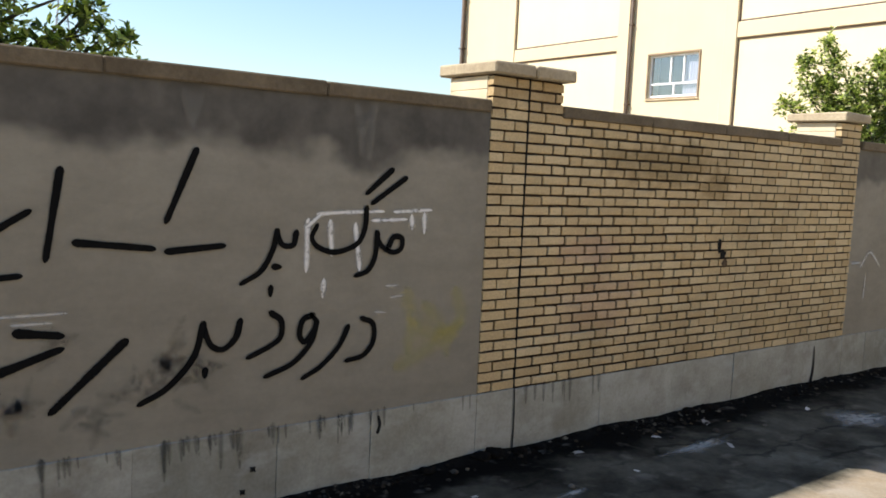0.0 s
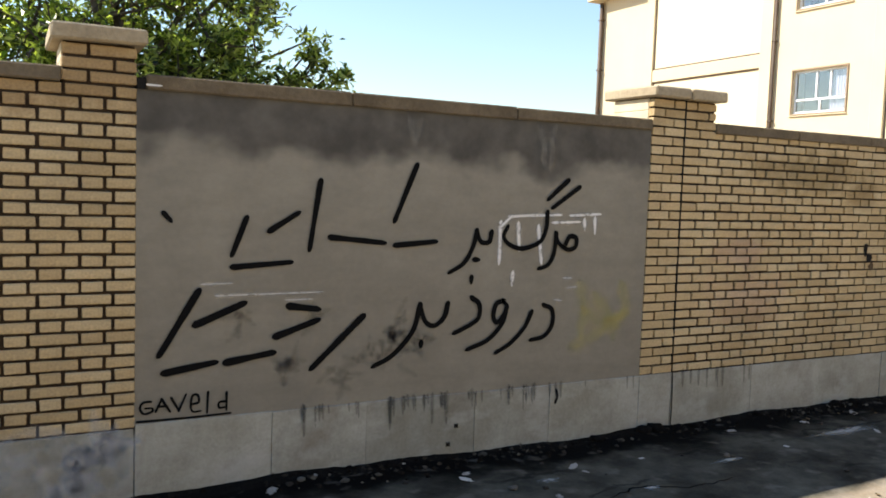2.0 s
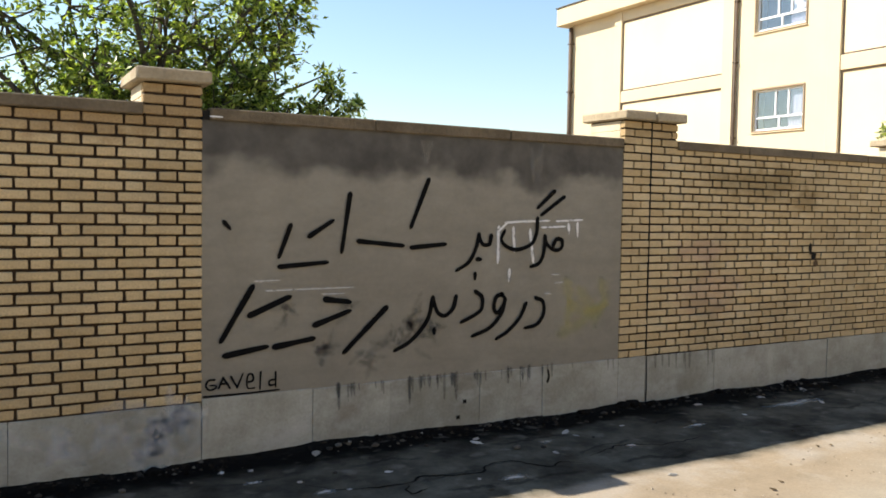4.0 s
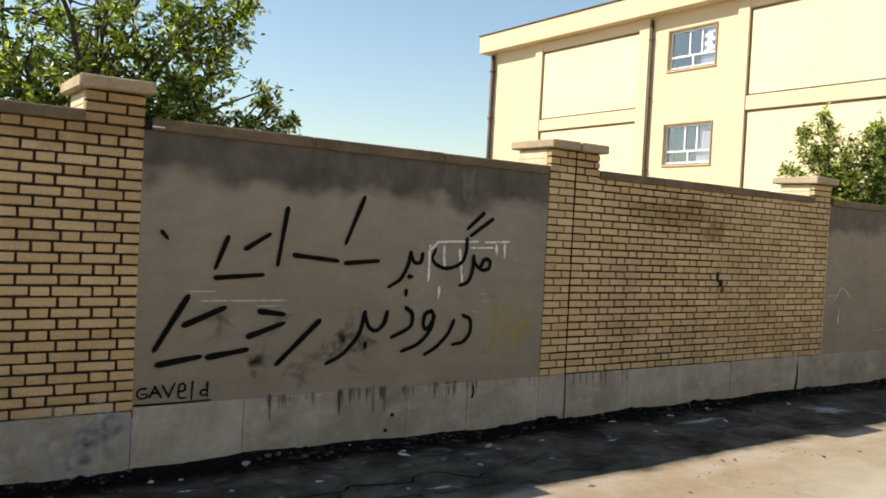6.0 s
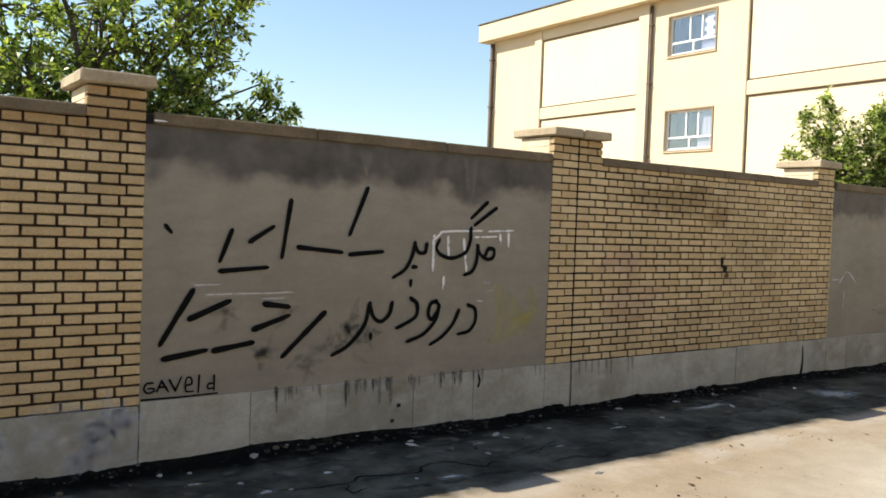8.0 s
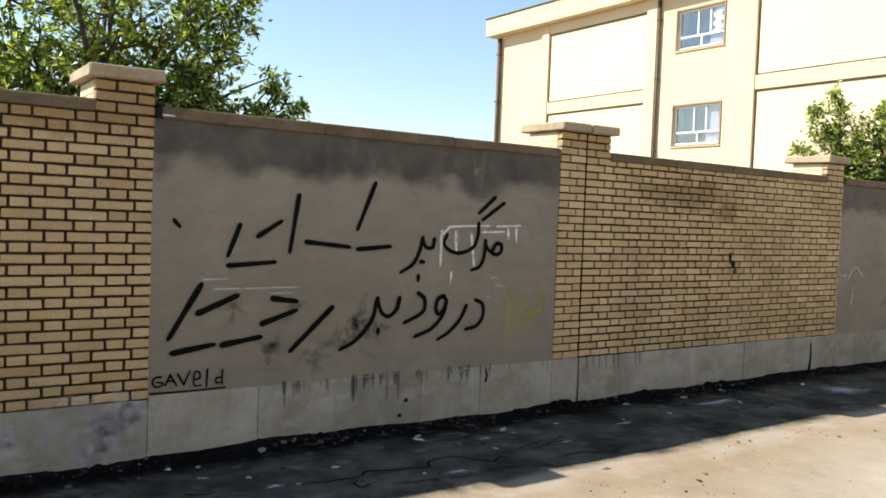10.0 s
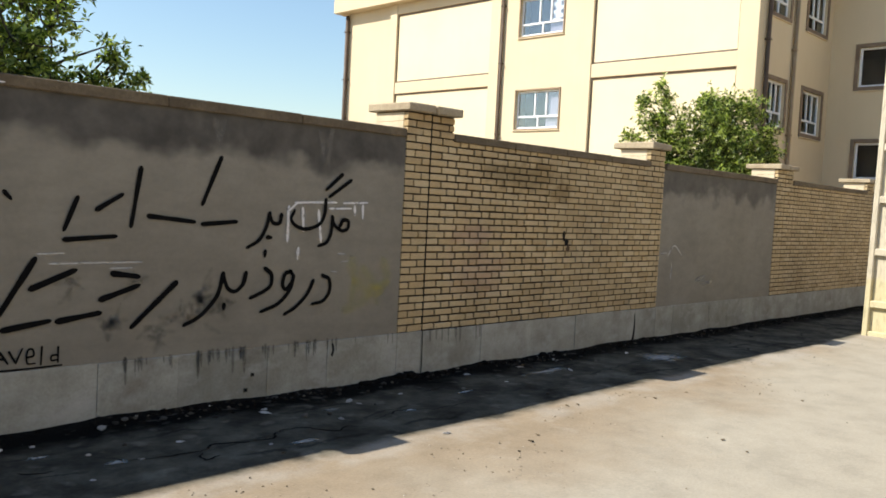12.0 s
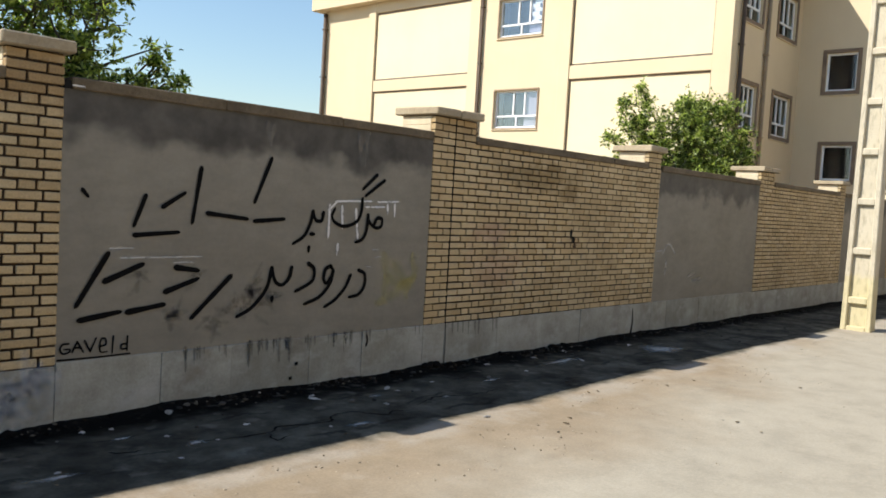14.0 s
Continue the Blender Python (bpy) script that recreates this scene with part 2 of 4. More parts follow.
PEBBLE = n.colour(n.mix(1.0, n.ramp(n.random(), (0, (0.02, 0.018, 0.015)), (0.6, (0.05, 0.044, 0.037)), (1, (0.14, 0.127, 0.107))), n.ramp(n.noise(60), (0.3, 0.8), (0.7, 1.1)), "MULTIPLY")).bump(n.noise(80), 0.4, 0.005).mat
n = Nodes("litter", 0.6)
LITTER = n.colour(n.ramp(n.random(), (0, (0.26, 0.245, 0.22)), (0.5, (0.38, 0.365, 0.34)), (1, (0.66, 0.65, 0.62)))).mat

n = Nodes("cream_render", 0.85)
base = n.ramp(n.noise(0.35, 6, 0.6), (0.3, (0.60, 0.492, 0.33)), (0.7, (0.65, 0.542, 0.374)))
runs = n.ramp(n.noise(1.2, 4, 0.6, (2.5, 2.5, 0.25)), (0.3, 0.975), (0.6, 1.0))
CREAM = n.colour(n.mix(1.0, base, runs, "MULTIPLY")).bump(n.noise(18, 5), 0.2, 0.01).mat
n = Nodes("pale_cream_panel", 0.85)
base = n.ramp(n.noise(0.35, 6, 0.6), (0.3, (0.68, 0.575, 0.39)), (0.7, (0.74, 0.635, 0.44)))
PALE = n.colour(n.mix(1.0, base, n.ramp(n.noise(1.2, 4, 0.6, (2.5, 2.5, 0.25)), (0.3, 0.98), (0.6, 1.0)), "MULTIPLY")).bump(n.noise(18, 5), 0.2, 0.01).mat
n = Nodes("tan_render", 0.85)
TAN = n.colour(n.ramp(n.noise(0.5, 6, 0.6), (0.3, (0.40, 0.315, 0.20)), (0.7, (0.48, 0.385, 0.255)))).bump(n.noise(18, 5), 0.2, 0.01).mat
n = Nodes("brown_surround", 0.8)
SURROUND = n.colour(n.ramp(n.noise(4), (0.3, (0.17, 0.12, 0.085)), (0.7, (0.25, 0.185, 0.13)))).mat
n = Nodes("drainpipe_paint", 0.6)
PIPE = n.colour(n.ramp(n.noise(3), (0.3, (0.065, 0.043, 0.03)), (0.7, (0.12, 0.085, 0.06)))).mat
n = Nodes("roof_felt", 0.9)
ROOF = n.colour(n.ramp(n.noise(2), (0.3, (0.10, 0.095, 0.09)), (0.7, (0.16, 0.15, 0.14)))).mat
n = Nodes("white_frame", 0.4)
WHITE = n.colour(n.ramp(n.noise(6), (0.3, (0.72, 0.73, 0.74)), (0.7, (0.80, 0.81, 0.82)))).mat
n = Nodes("curtain", 0.95)
CURTAIN = n.colour(n.ramp(n.noise(3, 4, 0.6, (6, 6, 0.3)), (0.3, (0.34, 0.32, 0.40)), (0.6, (0.46, 0.43, 0.52)))).mat
# near-black tone puts the room's lack of light into the backing sheet
n = Nodes("unlit_room", 0.95)
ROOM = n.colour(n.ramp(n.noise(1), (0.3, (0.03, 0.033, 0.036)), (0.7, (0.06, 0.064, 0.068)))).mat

n = Nodes("window_glass", 0.03)
out = n.tree.nodes["Material Output"]
clear = n.node("ShaderNodeBsdfTransparent")
clear.inputs["Color"].default_value = (0.90, 0.93, 0.95, 1)
shine = n.node("ShaderNodeBsdfGlossy", Roughness=0.03)
both = n.node("ShaderNodeMixShader")
both.inputs[0].default_value = 0.19
n.link(clear.outputs[0], both.inputs[1])
n.link(shine.outputs[0], both.inputs[2])
n.link(both.outputs[0], out.inputs["Surface"])
GLASS = n.mat
# duller copy for the shaded school faces, so that their panes look dark
SHADE_GLASS = GLASS.copy()
SHADE_GLASS.node_tree.nodes["Mix Shader"].inputs[0].default_value = 0.04

n = Nodes("pole_concrete", 0.85)
base = n.ramp(n.noise(2.5, 6, 0.6), (0.3, (0.45, 0.395, 0.29)), (0.7, (0.54, 0.487, 0.375)))
worn_paint = n.maths("MULTIPLY", n.span(n.maths("ADD", n.axis("Z"), n.maths("MULTIPLY", n.noise(5, 4, 0.6), 0.25)), 0.95, 0.85), 0.3)
base = n.mix(worn_paint, base, (0.60, 0.52, 0.20))
POLE = n.colour(n.mix(1.0, base, n.ramp(n.noise(9, 5, 0.7, (2, 2, 0.6)), (0.33, 0.72), (0.5, 1.0)), "MULTIPLY")).bump(n.noise(40, 5, 0.7), 0.4, 0.008).mat

n = Nodes("bark", 0.95)
BARK = n.colour(n.ramp(n.noise(9, 6, 0.7, (3, 3, 0.6)), (0.3, (0.05, 0.042, 0.032)), (0.7, (0.13, 0.11, 0.085)))).bump(n.noise(30, 6, 0.7, (3, 3, 0.6)), 0.7, 0.02).mat


def leaf_material(name, dark, mid, light):
    n = Nodes(name, 0.36, spec=0.55)
    c = n.ramp(n.island(), (0.0, dark), (0.42, mid), (0.75, light), (1.0, tuple(1.3 * v for v in light)))
    n.colour(c)
    glow = n.node("ShaderNodeBsdfTranslucent")
    n.link(n.mix(1.0, c, (1.3, 1.5, 0.6), "MULTIPLY"), glow.inputs["Color"])
    both = n.node("ShaderNodeMixShader")
    both.inputs[0].default_value = 0.45
    n.link(n.bsdf.outputs[0], both.inputs[1])
    n.link(glow.outputs[0], both.inputs[2])
    n.link(both.outputs[0], n.tree.nodes["Material Output"].inputs["Surface"])
    return n.mat


LEAF = leaf_material("tree_leaf", (0.016, 0.034, 0.008), (0.125, 0.18, 0.035), (0.38, 0.42, 0.12))
BUSH_LEAF = leaf_material("bush_leaf", (0.022, 0.042, 0.010), (0.13, 0.185, 0.04), (0.42, 0.46, 0.17))


# ---- mesh helpers ----
def mesh_of(name, bm, material, smooth=False):
    me = bpy.data.meshes.new(name)
    bm.to_mesh(me)
    bm.free()
    me.materials.append(material)
    if smooth:
        for f in me.polygons:
            f.use_smooth = True
    return me


def part(name, bm, material=None, parent=None, label="", smooth=False, at=None):
    """Links a bmesh as one mesh object, under a thing or a part."""
    ob = new(name, mesh_of(name, bm, material, smooth) if isinstance(bm, bmesh.types.BMesh) else bm)
    if at is not None:
        ob.matrix_basis = at
    if parent is not None:
        ob.parent = parent
    if label:
        ob["label"] = label
    return ob


def add_box(bm, lo, hi, bevel=0.0, jitter=0.0):
    """A box from corner to corner; every edge cut by bevel."""
    made = bmesh.ops.create_cube(bm, size=1.0)["verts"]
    for v in made:
        v.co = Vector([lo[k] if v.co[k] < 0 else hi[k] for k in range(3)])
        if jitter:
            v.co += Vector([random.uniform(-jitter, jitter) for _ in range(3)])
    if bevel:
        edges = list({e for v in made for e in v.link_edges})
        bmesh.ops.bevel(bm, geom=edges, offset=bevel, segments=1, affect="EDGES")
    return bm


def box(lo, hi, bevel=0.0, jitter=0.0):
    return add_box(bmesh.new(), lo, hi, bevel, jitter)


def thing(name, label, category, group="", kind="", at=None):
    ob = new(name)
    ob.empty_display_size = 0.1
    if at is not None:
        ob.matrix_basis = at
    return tagged(ob, label, category, group, kind)


def smooth_line(points, steps=10):
    """Points along a soft curve through the given ones."""
    pts = [Vector(p) for p in points]
    if len(pts) < 3:
        return [pts[0].lerp(pts[-1], k / steps) for k in range(steps + 1)]
    ends = [2 * pts[0] - pts[1], *pts, 2 * pts[-1] - pts[-2]]
    line = []
    for a, b, c, d in zip(ends, ends[1:], ends[2:], ends[3:]):
        for k in range(steps):
            t = k / steps
            line.append(0.5 * ((2 * b) + (c - a) * t + (2 * a - 5 * b + 4 * c - d) * t * t + (3 * b - a - 3 * c + d) * t ** 3))
    return line + [pts[-1]]


def stroke(points, width, y, steps=10, taper=0.25):
    """A painted stroke on the plane of a wall: a ribbon with rounded ends, u across it."""
    line = smooth_line([(x, 0, z) for x, z in points], steps)
    ahead = (line[1] - line[0]).normalized()
    tail = (line[-1] - line[-2]).normalized()
    line = [line[0] - ahead * width * 0.5, line[0] - ahead * width * 0.3, *line, line[-1] + tail * width * 0.3, line[-1] + tail * width * 0.5]
    last = len(line) - 1
    bm = bmesh.new()
    uv = bm.loops.layers.uv.new("uv")
    rows = []
    for k, p in enumerate(line):
        way = (line[min(k + 1, last)] - line[max(k - 1, 0)]).normalized()
        side = Vector((-way.z, 0, way.x))
        w = width * (0.5 + 0.07 * noise.noise(p * 9))
        w *= {0: 0.15, 1: 0.72, last - 1: 0.72, last: 0.15}.get(k, 1.0) * (1 - taper * k / last)
        rows.append([(bm.verts.new((p.x + side.x * w * s, y, p.z + side.z * w * s)), 0.5 + 0.5 * s) for s in (-1, 0, 1)])
    for a, b in zip(rows, rows[1:]):
        for j in range(2):
            corners = (a[j], a[j + 1], b[j + 1], b[j])
            f = bm.faces.new([v for v, _ in corners])
            for loop, (_, u) in zip(f.loops, corners):
                loop[uv].uv = (u, 0.5)
    return bm


# ---- ground: one sheet to the horizon ----
def spaced(lo, hi, near_lo, near_hi, step, grow=1.35):
    vals = list(np.arange(near_lo, near_hi + 1e-6, step))
    s = step
    while vals[-1] < hi:
        s *= grow
        vals.append(min(hi, vals[-1] + s))
    s = step
    while vals[0] > lo:
        s *= grow
        vals.insert(0, max(lo, vals[0] - s))
    return vals


def ground_height(x, y):
    h = 0.018 * noise.noise((x * 0.5, y * 0.5, 0)) + 0.008 * noise.noise((x * 2.1, y * 2.1, 4))
    bank = math.exp(-(((y + 0.06) / 0.1) ** 2)) * (0.004 + 0.022 * noise.noise((x * 1.7, 2.0, 7)))
    bank -= 0.016 * math.exp(-((y / 0.3) ** 2))
    fade = 1 / (1 + (max(0, abs(x - 4) - 12) + max(0, abs(y + 2) - 6)) * 0.5)
    return (h + bank) * fade - 0.018


xs = spaced(-900, 900, -3.5, 13.0, 0.12)
ys = spaced(-900, 900, -5.0, 0.3, 0.1)
bm = bmesh.new()
grid = [[bm.verts.new((x, y, ground_height(x, y))) for x in xs] for y in ys]
for r0, r1 in zip(grid, grid[1:]):
    for k in range(len(xs) - 1):
        bm.faces.new((r0[k], r0[k + 1], r1[k + 1], r1[k]))
ground_sheet = tagged(part("ground", bm, GROUND, smooth=True), "dusty tan street ground, asphalt darkened within the wall's shadow", "ground", kind="structure")

# ---- perimeter wall ----
PITCH, COURSE, TOP = 0.0637, 0.0503, 2.1
PLINTH_TOP = 0.35
LONG, SHORT, JOINT = 0.2118, 0.0958, 0.0157
PANEL_W, BRICK_W = 3.317, 4.293
PERIOD = PANEL_W + BRICK_W
BRICK_MESHES = {}


def brick_mesh(length):
    """One brick of a few set lengths, shared by all that are alike."""
    key = (round(length, 3), random.randrange(5))
    if key not in BRICK_MESHES:
        BRICK_MESHES[key] = mesh_of("brick", box((0, 0, 0), (key[0], 0.05, COURSE), 0.0045, 0.0024), BRICK)
    return BRICK_MESHES[key]


def course_cuts(width, first, flip):
    """(start, length) of the bricks of one course, bonded long and short in turn."""
    at, out, long_next = 0.0, [], flip
    if first:
        out.append((0.0, first))
        at = first + JOINT
    while at < width - 0.03:
        size = LONG if long_next else SHORT
        size = min(size, width - at)
        if width - at - size < 0.05:
            size = width - at
        out.append((at, size))
        at += size + JOINT
        long_next = not long_next
    return out


def brick_section(x0, number, left_pilaster, right_pilaster, near, label, foot=PLINTH_TOP, from_right=False):
    """A length of wall in yellow brick between two pilasters, with its plinth, coping and caps."""
    wall = thing(f"wall_{number}", label, "wall", kind="structure")
    x1 = x0 + BRICK_W
    core = bmesh.new()
    add_box(core, (x0 + 0.004, 0.013, foot - 0.02), (x1 - 0.004, 0.24, TOP - 0.06))
    for a, b in ((x0, x0 + left_pilaster), (x1 - right_pilaster, x1)):
        add_box(core, (a + 0.009, 0.0135, TOP - 0.07), (b - 0.009, 0.41, foot + 30 * PITCH))
    part("mortar_bed", core, MORTAR, wall)
    rest = bmesh.new()
    singles = []
    for row in range(30):
        z = foot + row * PITCH + 0.004
        odd = row % 2 == 1
        mid = x0 + left_pilaster / 2
        spans = [(x0, mid - 0.006, False, 0.178 if odd else 0), (mid + 0.006, x1, True, 0 if odd else 0.135)]
        if row >= 27:
            spans = [spans[0], (mid + 0.006, x0 + left_pilaster, not odd, 0), (x1 - right_pilaster, x1, odd, 0)]
        if from_right:
            spans = [(a, b, False, 0.137 if row % 2 else 0) if b == x1 and row < 27 else (a, b, row % 2 == 1, 0) for a, b, _, _ in spans]
        for a, b, flip, first in spans:
            for at, size in course_cuts(b - a, first, flip):
                singles.append((b - at - size if from_right else a + at, z, size))
    # faces of the pilaster heads above the coping: two smooth cement bands, sunlight put into their pale colour, on one
    # side, bricks on the other
    for a, b in ((x0, x0 + left_pilaster), (x1 - right_pilaster, x1)):
        for row in range(27, 30):
            z = foot + row * PITCH + 0.004
            for at, size in course_cuts(0.36, 0, row % 2 == 0):
                add_box(rest, (b - 0.05, 0.062 + at, z), (b, 0.062 + at + size, z + COURSE), 0.004)
    for a in (x0, x1 - right_pilaster):
        z = foot + 27 * PITCH + 0.004
        for lo, hi in ((z, z + 1.62 * PITCH), (z + 1.64 * PITCH, z + 3 * PITCH - 0.008)):
            part("cement_face", box((a + 0.001, 0.056, lo), (a + 0.05, 0.42, hi), 0.004, 0.001), SUN_CEMENT, wall, "smooth cement side of the pilaster head, paled for the sun on it")
    singles.sort(key=lambda s: abs(s[0] - near))
    for k, (x, z, size) in enumerate(singles):
        dy, tilt = random.uniform(-0.0025, 0.0025), random.uniform(-0.35, 0.35)
        if k < 300:
            part("brick", brick_mesh(size), None, wall, at=pose(x, dy, z + random.uniform(-0.001, 0.001), 0, tilt, 0))
        else:
            zz = z + random.uniform(-0.001, 0.001)
            add_box(rest, (x, dy, zz), (x + size, dy + 0.05, zz + COURSE), 0, 0.0026)
    tagged(part("brickwork", rest, BRICK_JOINED, wall), kind="stuff")
    # coping between the pilasters
    a, b = x0 + left_pilaster, x1 - right_pilaster
    count = 4
    for k in range(count):
        lo, hi = a + (b - a) * k / count, a + (b - a) * (k + 1) / count
        part("coping_stone", box((lo + 0.001, -0.022, TOP - 0.055), (hi - 0.001, 0.27, TOP + 0.018 + random.uniform(-0.003, 0.003)), 0.008, 0.003), COPING, wall)
    zc = foot + 30 * PITCH + 0.003
    halves = [(x0 - 0.035, x0 + left_pilaster / 2 - 0.004), (x0 + left_pilaster / 2 + 0.006, x0 + left_pilaster + 0.05)] if left_pilaster > 0.5 else [(x0 - 0.04, x0 + left_pilaster + 0.05)]
    for lo, hi in (*halves, (x1 - right_pilaster - 0.05, x1 + 0.045)):
        part("pilaster_cap", box((lo, -0.06, zc), (hi, 0.5, zc + 0.075 + random.uniform(-0.006, 0.006)), 0.01, 0.005), CAP, wall)
    if number == 3:
        mid = x0 + left_pilaster / 2
        part("expansion_joint", box((mid - 0.006, -0.003, PLINTH_TOP), (mid + 0.004, 0.012, zc - 0.004)), CRACK, wall, "open black joint from plinth to cap")
        part("crack", stroke([(mid, -0.05), (mid + 0.004, 0.12), (mid - 0.003, 0.345)], 0.014, -0.0125), CRACK, wall)
    return wall


def plinth(wall, cuts, top=PLINTH_TOP):
    """Concrete plinth slabs between the given joints."""
    for a, b in zip(cuts, cuts[1:]):
        out = random.uniform(-0.003, 0.003)
        part("plinth_slab", box((a + 0.0012, -0.004 + out, -0.15), (b - 0.0012, 0.25, top - 0.004 + random.uniform(-0.003, 0.002)), 0.002, 0.002), PLINTH, wall)


def panel_section(x0, number, label, surface=PLASTER):
    wall = thing(f"wall_{number}", label, "wall", kind="structure")
    x1 = x0 + PANEL_W
    bm = bmesh.new()
    cols, rws = 60, 32
    face = [[bm.verts.new((x0 + PANEL_W * c / cols, 0.010 + 0.003 * noise.noise((x0 + c * 0.13, r * 0.13, 3)), PLINTH_TOP - 0.01 + (TOP - 0.05 - PLINTH_TOP) * r / rws)) for c in range(cols + 1)] for r in range(rws + 1)]
    for r0, r1 in zip(face, face[1:]):
        for c in range(cols):
            bm.faces.new((r0[c], r0[c + 1], r1[c + 1], r1[c]))
    add_box(bm, (x0, 0.02, PLINTH_TOP - 0.01), (x1, 0.22, TOP - 0.06))
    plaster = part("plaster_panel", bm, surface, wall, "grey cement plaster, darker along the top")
    for k in range(3):
        lo, hi = x0 + 0.045 + (PANEL_W - 0.05) * k / 3, x0 + 0.045 + (PANEL_W - 0.05) * (k + 1) / 3
        part("coping_stone", box((lo, -0.012, TOP - 0.062), (hi - 0.001, 0.27, TOP + 0.014 + random.uniform(-0.002, 0.002)), 0.008, 0.003), COPING, wall)
    return wall, plaster


brick_west = brick_section(-BRICK_W, 1, 0.58, 0.34, -0.4, "yellow brick wall with a capped pilaster, in shade", 0.329, True)
panel_main, plaster_main = panel_section(0.0, 2, "grey plastered wall panel sprayed with black writing")
brick_main = brick_section(PANEL_W, 3, 0.58, 0.34, 4.4, "yellow brick wall with capped pilasters and a small hole")
panel_far, plaster_far = panel_section(PERIOD, 4, "grey plastered wall panel with faint white marks", PLASTER_PLAIN)
brick_far = brick_section(PERIOD + PANEL_W, 5, 0.58, 0.34, 11.6, "yellow brick wall with capped pilasters, far along the street")
panel_end, plaster_end = panel_section(2 * PERIOD, 6, "plain grey plastered wall panel far along the street", PLASTER_PLAIN)
brick_end = brick_section(2 * PERIOD + PANEL_W, 7, 0.58, 0.34, 19.0, "yellow brick wall at the far end of the street")
# unseen panel, added so that no sun leaks past the near end
panel_west, plaster_west = panel_section(-PERIOD, 9, "plain grey plastered wall panel, unseen, added to stop sun past the near end", PLASTER_PLAIN)
plinth(panel_west, [-PERIOD, -6.5, -5.4, -BRICK_W - 0.002])
plinth(brick_west, [-BRICK_W, -3.2, -2.1, -1.05, -0.005], 0.329)
plinth(panel_main, [0.0, 0.711, 1.271, 1.998, 2.559, PANEL_W - 0.01])
plinth(brick_main, [PANEL_W - 0.008, 3.603, 4.406, 5.937, 7.135, PERIOD])
plinth(panel_far, [PERIOD + 0.002, 8.032, 9.0, 10.0, PERIOD + PANEL_W])
plinth(brick_far, [PERIOD + PANEL_W + 0.002, 12.0, 13.2, 14.3, 2 * PERIOD])
plinth(panel_end, [2 * PERIOD + 0.002, 16.4, 17.5, 2 * PERIOD + PANEL_W])
plinth(brick_end, [2 * PERIOD + PANEL_W + 0.002, 20.0, 21.5, 3 * PERIOD])

# unseen wall across the street, added to bounce warm light and cut low sky
tagged(part("wall_8", box((-30, -12.3, -0.1), (45, -12.0, 5.5), 0.02), TAN), "plain tan wall across the street, unseen, added for its bounced light", "wall", kind="structure")

# unseen end wall, added to keep sky light off the school's shaded wing
tagged(part("wall_10", box((24.5, -12.0, -0.1), (24.9, -0.6, 9.0), 0.02), TAN), "plain tan wall at the far end of the street, unseen, added to block sky light", "wall", kind="structure")

# marks in the wall


def chip(x, z, rx, rz, seed):
    """Ragged patch laid flat on the face of the bricks, in place of a broken spot."""
    rng = random.Random(seed)
    bm = bmesh.new()
    rim = []
    for k in range(14):
        d = rng.uniform(0.75, 1.1)
        rim.append(bm.verts.new((x + rx * d * math.cos(k * math.tau / 14), -0.0062, z + rz * d * math.sin(k * math.tau / 14))))
    face = bm.faces.new(rim)
    bmesh.ops.inset_individual(bm, faces=[face], thickness=0.006)
    for v in face.verts:
        v.co.y += 0.0015
    return bm


# near-black patches stand for the shade in the holes; the third is broken brick
part("hole", chip(5.63, 1.21, 0.026, 0.06, 1), CRACK, brick_main, "small broken hole in the brick, its shade a flat dark patch")
part("hole", chip(5.68, 1.145, 0.036, 0.042, 2), CRACK, brick_main)
part("hole", chip(5.71, 1.075, 0.038, 0.034, 3), CRUST, brick_main)
part("gap", box((0.001, 0.0, TOP - 0.06), (0.042, 0.1, TOP - 0.005)), CRACK, panel_main, "dark gap at the end of the coping")
part("crack", stroke([(7.10, -0.02), (7.125, 0.08), (7.128, 0.17), (7.118, 0.28)], 0.05, -0.0125, 10, 0.75), CRACK, brick_main)
for x, z, h in ((2.60, 0.27, 0.085),):
    part("crack", stroke([(x, z - h / 2), (x + 0.012, z), (x + 0.002, z + h / 2)], 0.022, -0.0125), CRACK, panel_main)
for x, z in ((1.853, 0.14), (1.80, 0.03)):
    part("hole", box((x, -0.0125, z), (x + 0.02, -0.015, z + 0.02), 0.004), CRACK, panel_main)

# ---- spray writing on the plaster ----
FACE = 0.0025


def writing(name, strokes, width, material, label, parent=plaster_main, y=FACE, step=0.0003):
    word = None
    for k, pts in enumerate(strokes):
        ob = part(name if k == 0 else "stroke", stroke(pts, width, y - step * k), material, parent if word is None else word)
        if word is None:
            word = ob
            ob["label"] = label
    return word


W = 0.044
writing("sprayed_word", [
    [(2.634, 1.673), (2.491, 1.553)],
    [(2.725, 1.632), (2.526, 1.499)],
    [(2.484, 1.464), (2.478, 1.363), (2.432, 1.278), (2.308, 1.237), (2.207, 1.262), (2.163, 1.312), (2.187, 1.37)],
    [(2.633, 1.26), (2.666, 1.312), (2.718, 1.303), (2.713, 1.246), (2.655, 1.229), (2.584, 1.269), (2.554, 1.332)],
    [(2.558, 1.329), (2.547, 1.209), (2.505, 1.133), (2.438, 1.109)],
], W, BLACK_SPRAY, "black sprayed word in Persian script")
writing("sprayed_word", [
    [(2.073, 1.336), (2.059, 1.279), (2.001, 1.28), (1.969, 1.344)],
    [(1.969, 1.344), (1.944, 1.247), (1.887, 1.152), (1.794, 1.097)],
    [(1.962, 1.17), (1.979, 1.17)],
], W, BLACK_SPRAY, "short black sprayed word in Persian script")
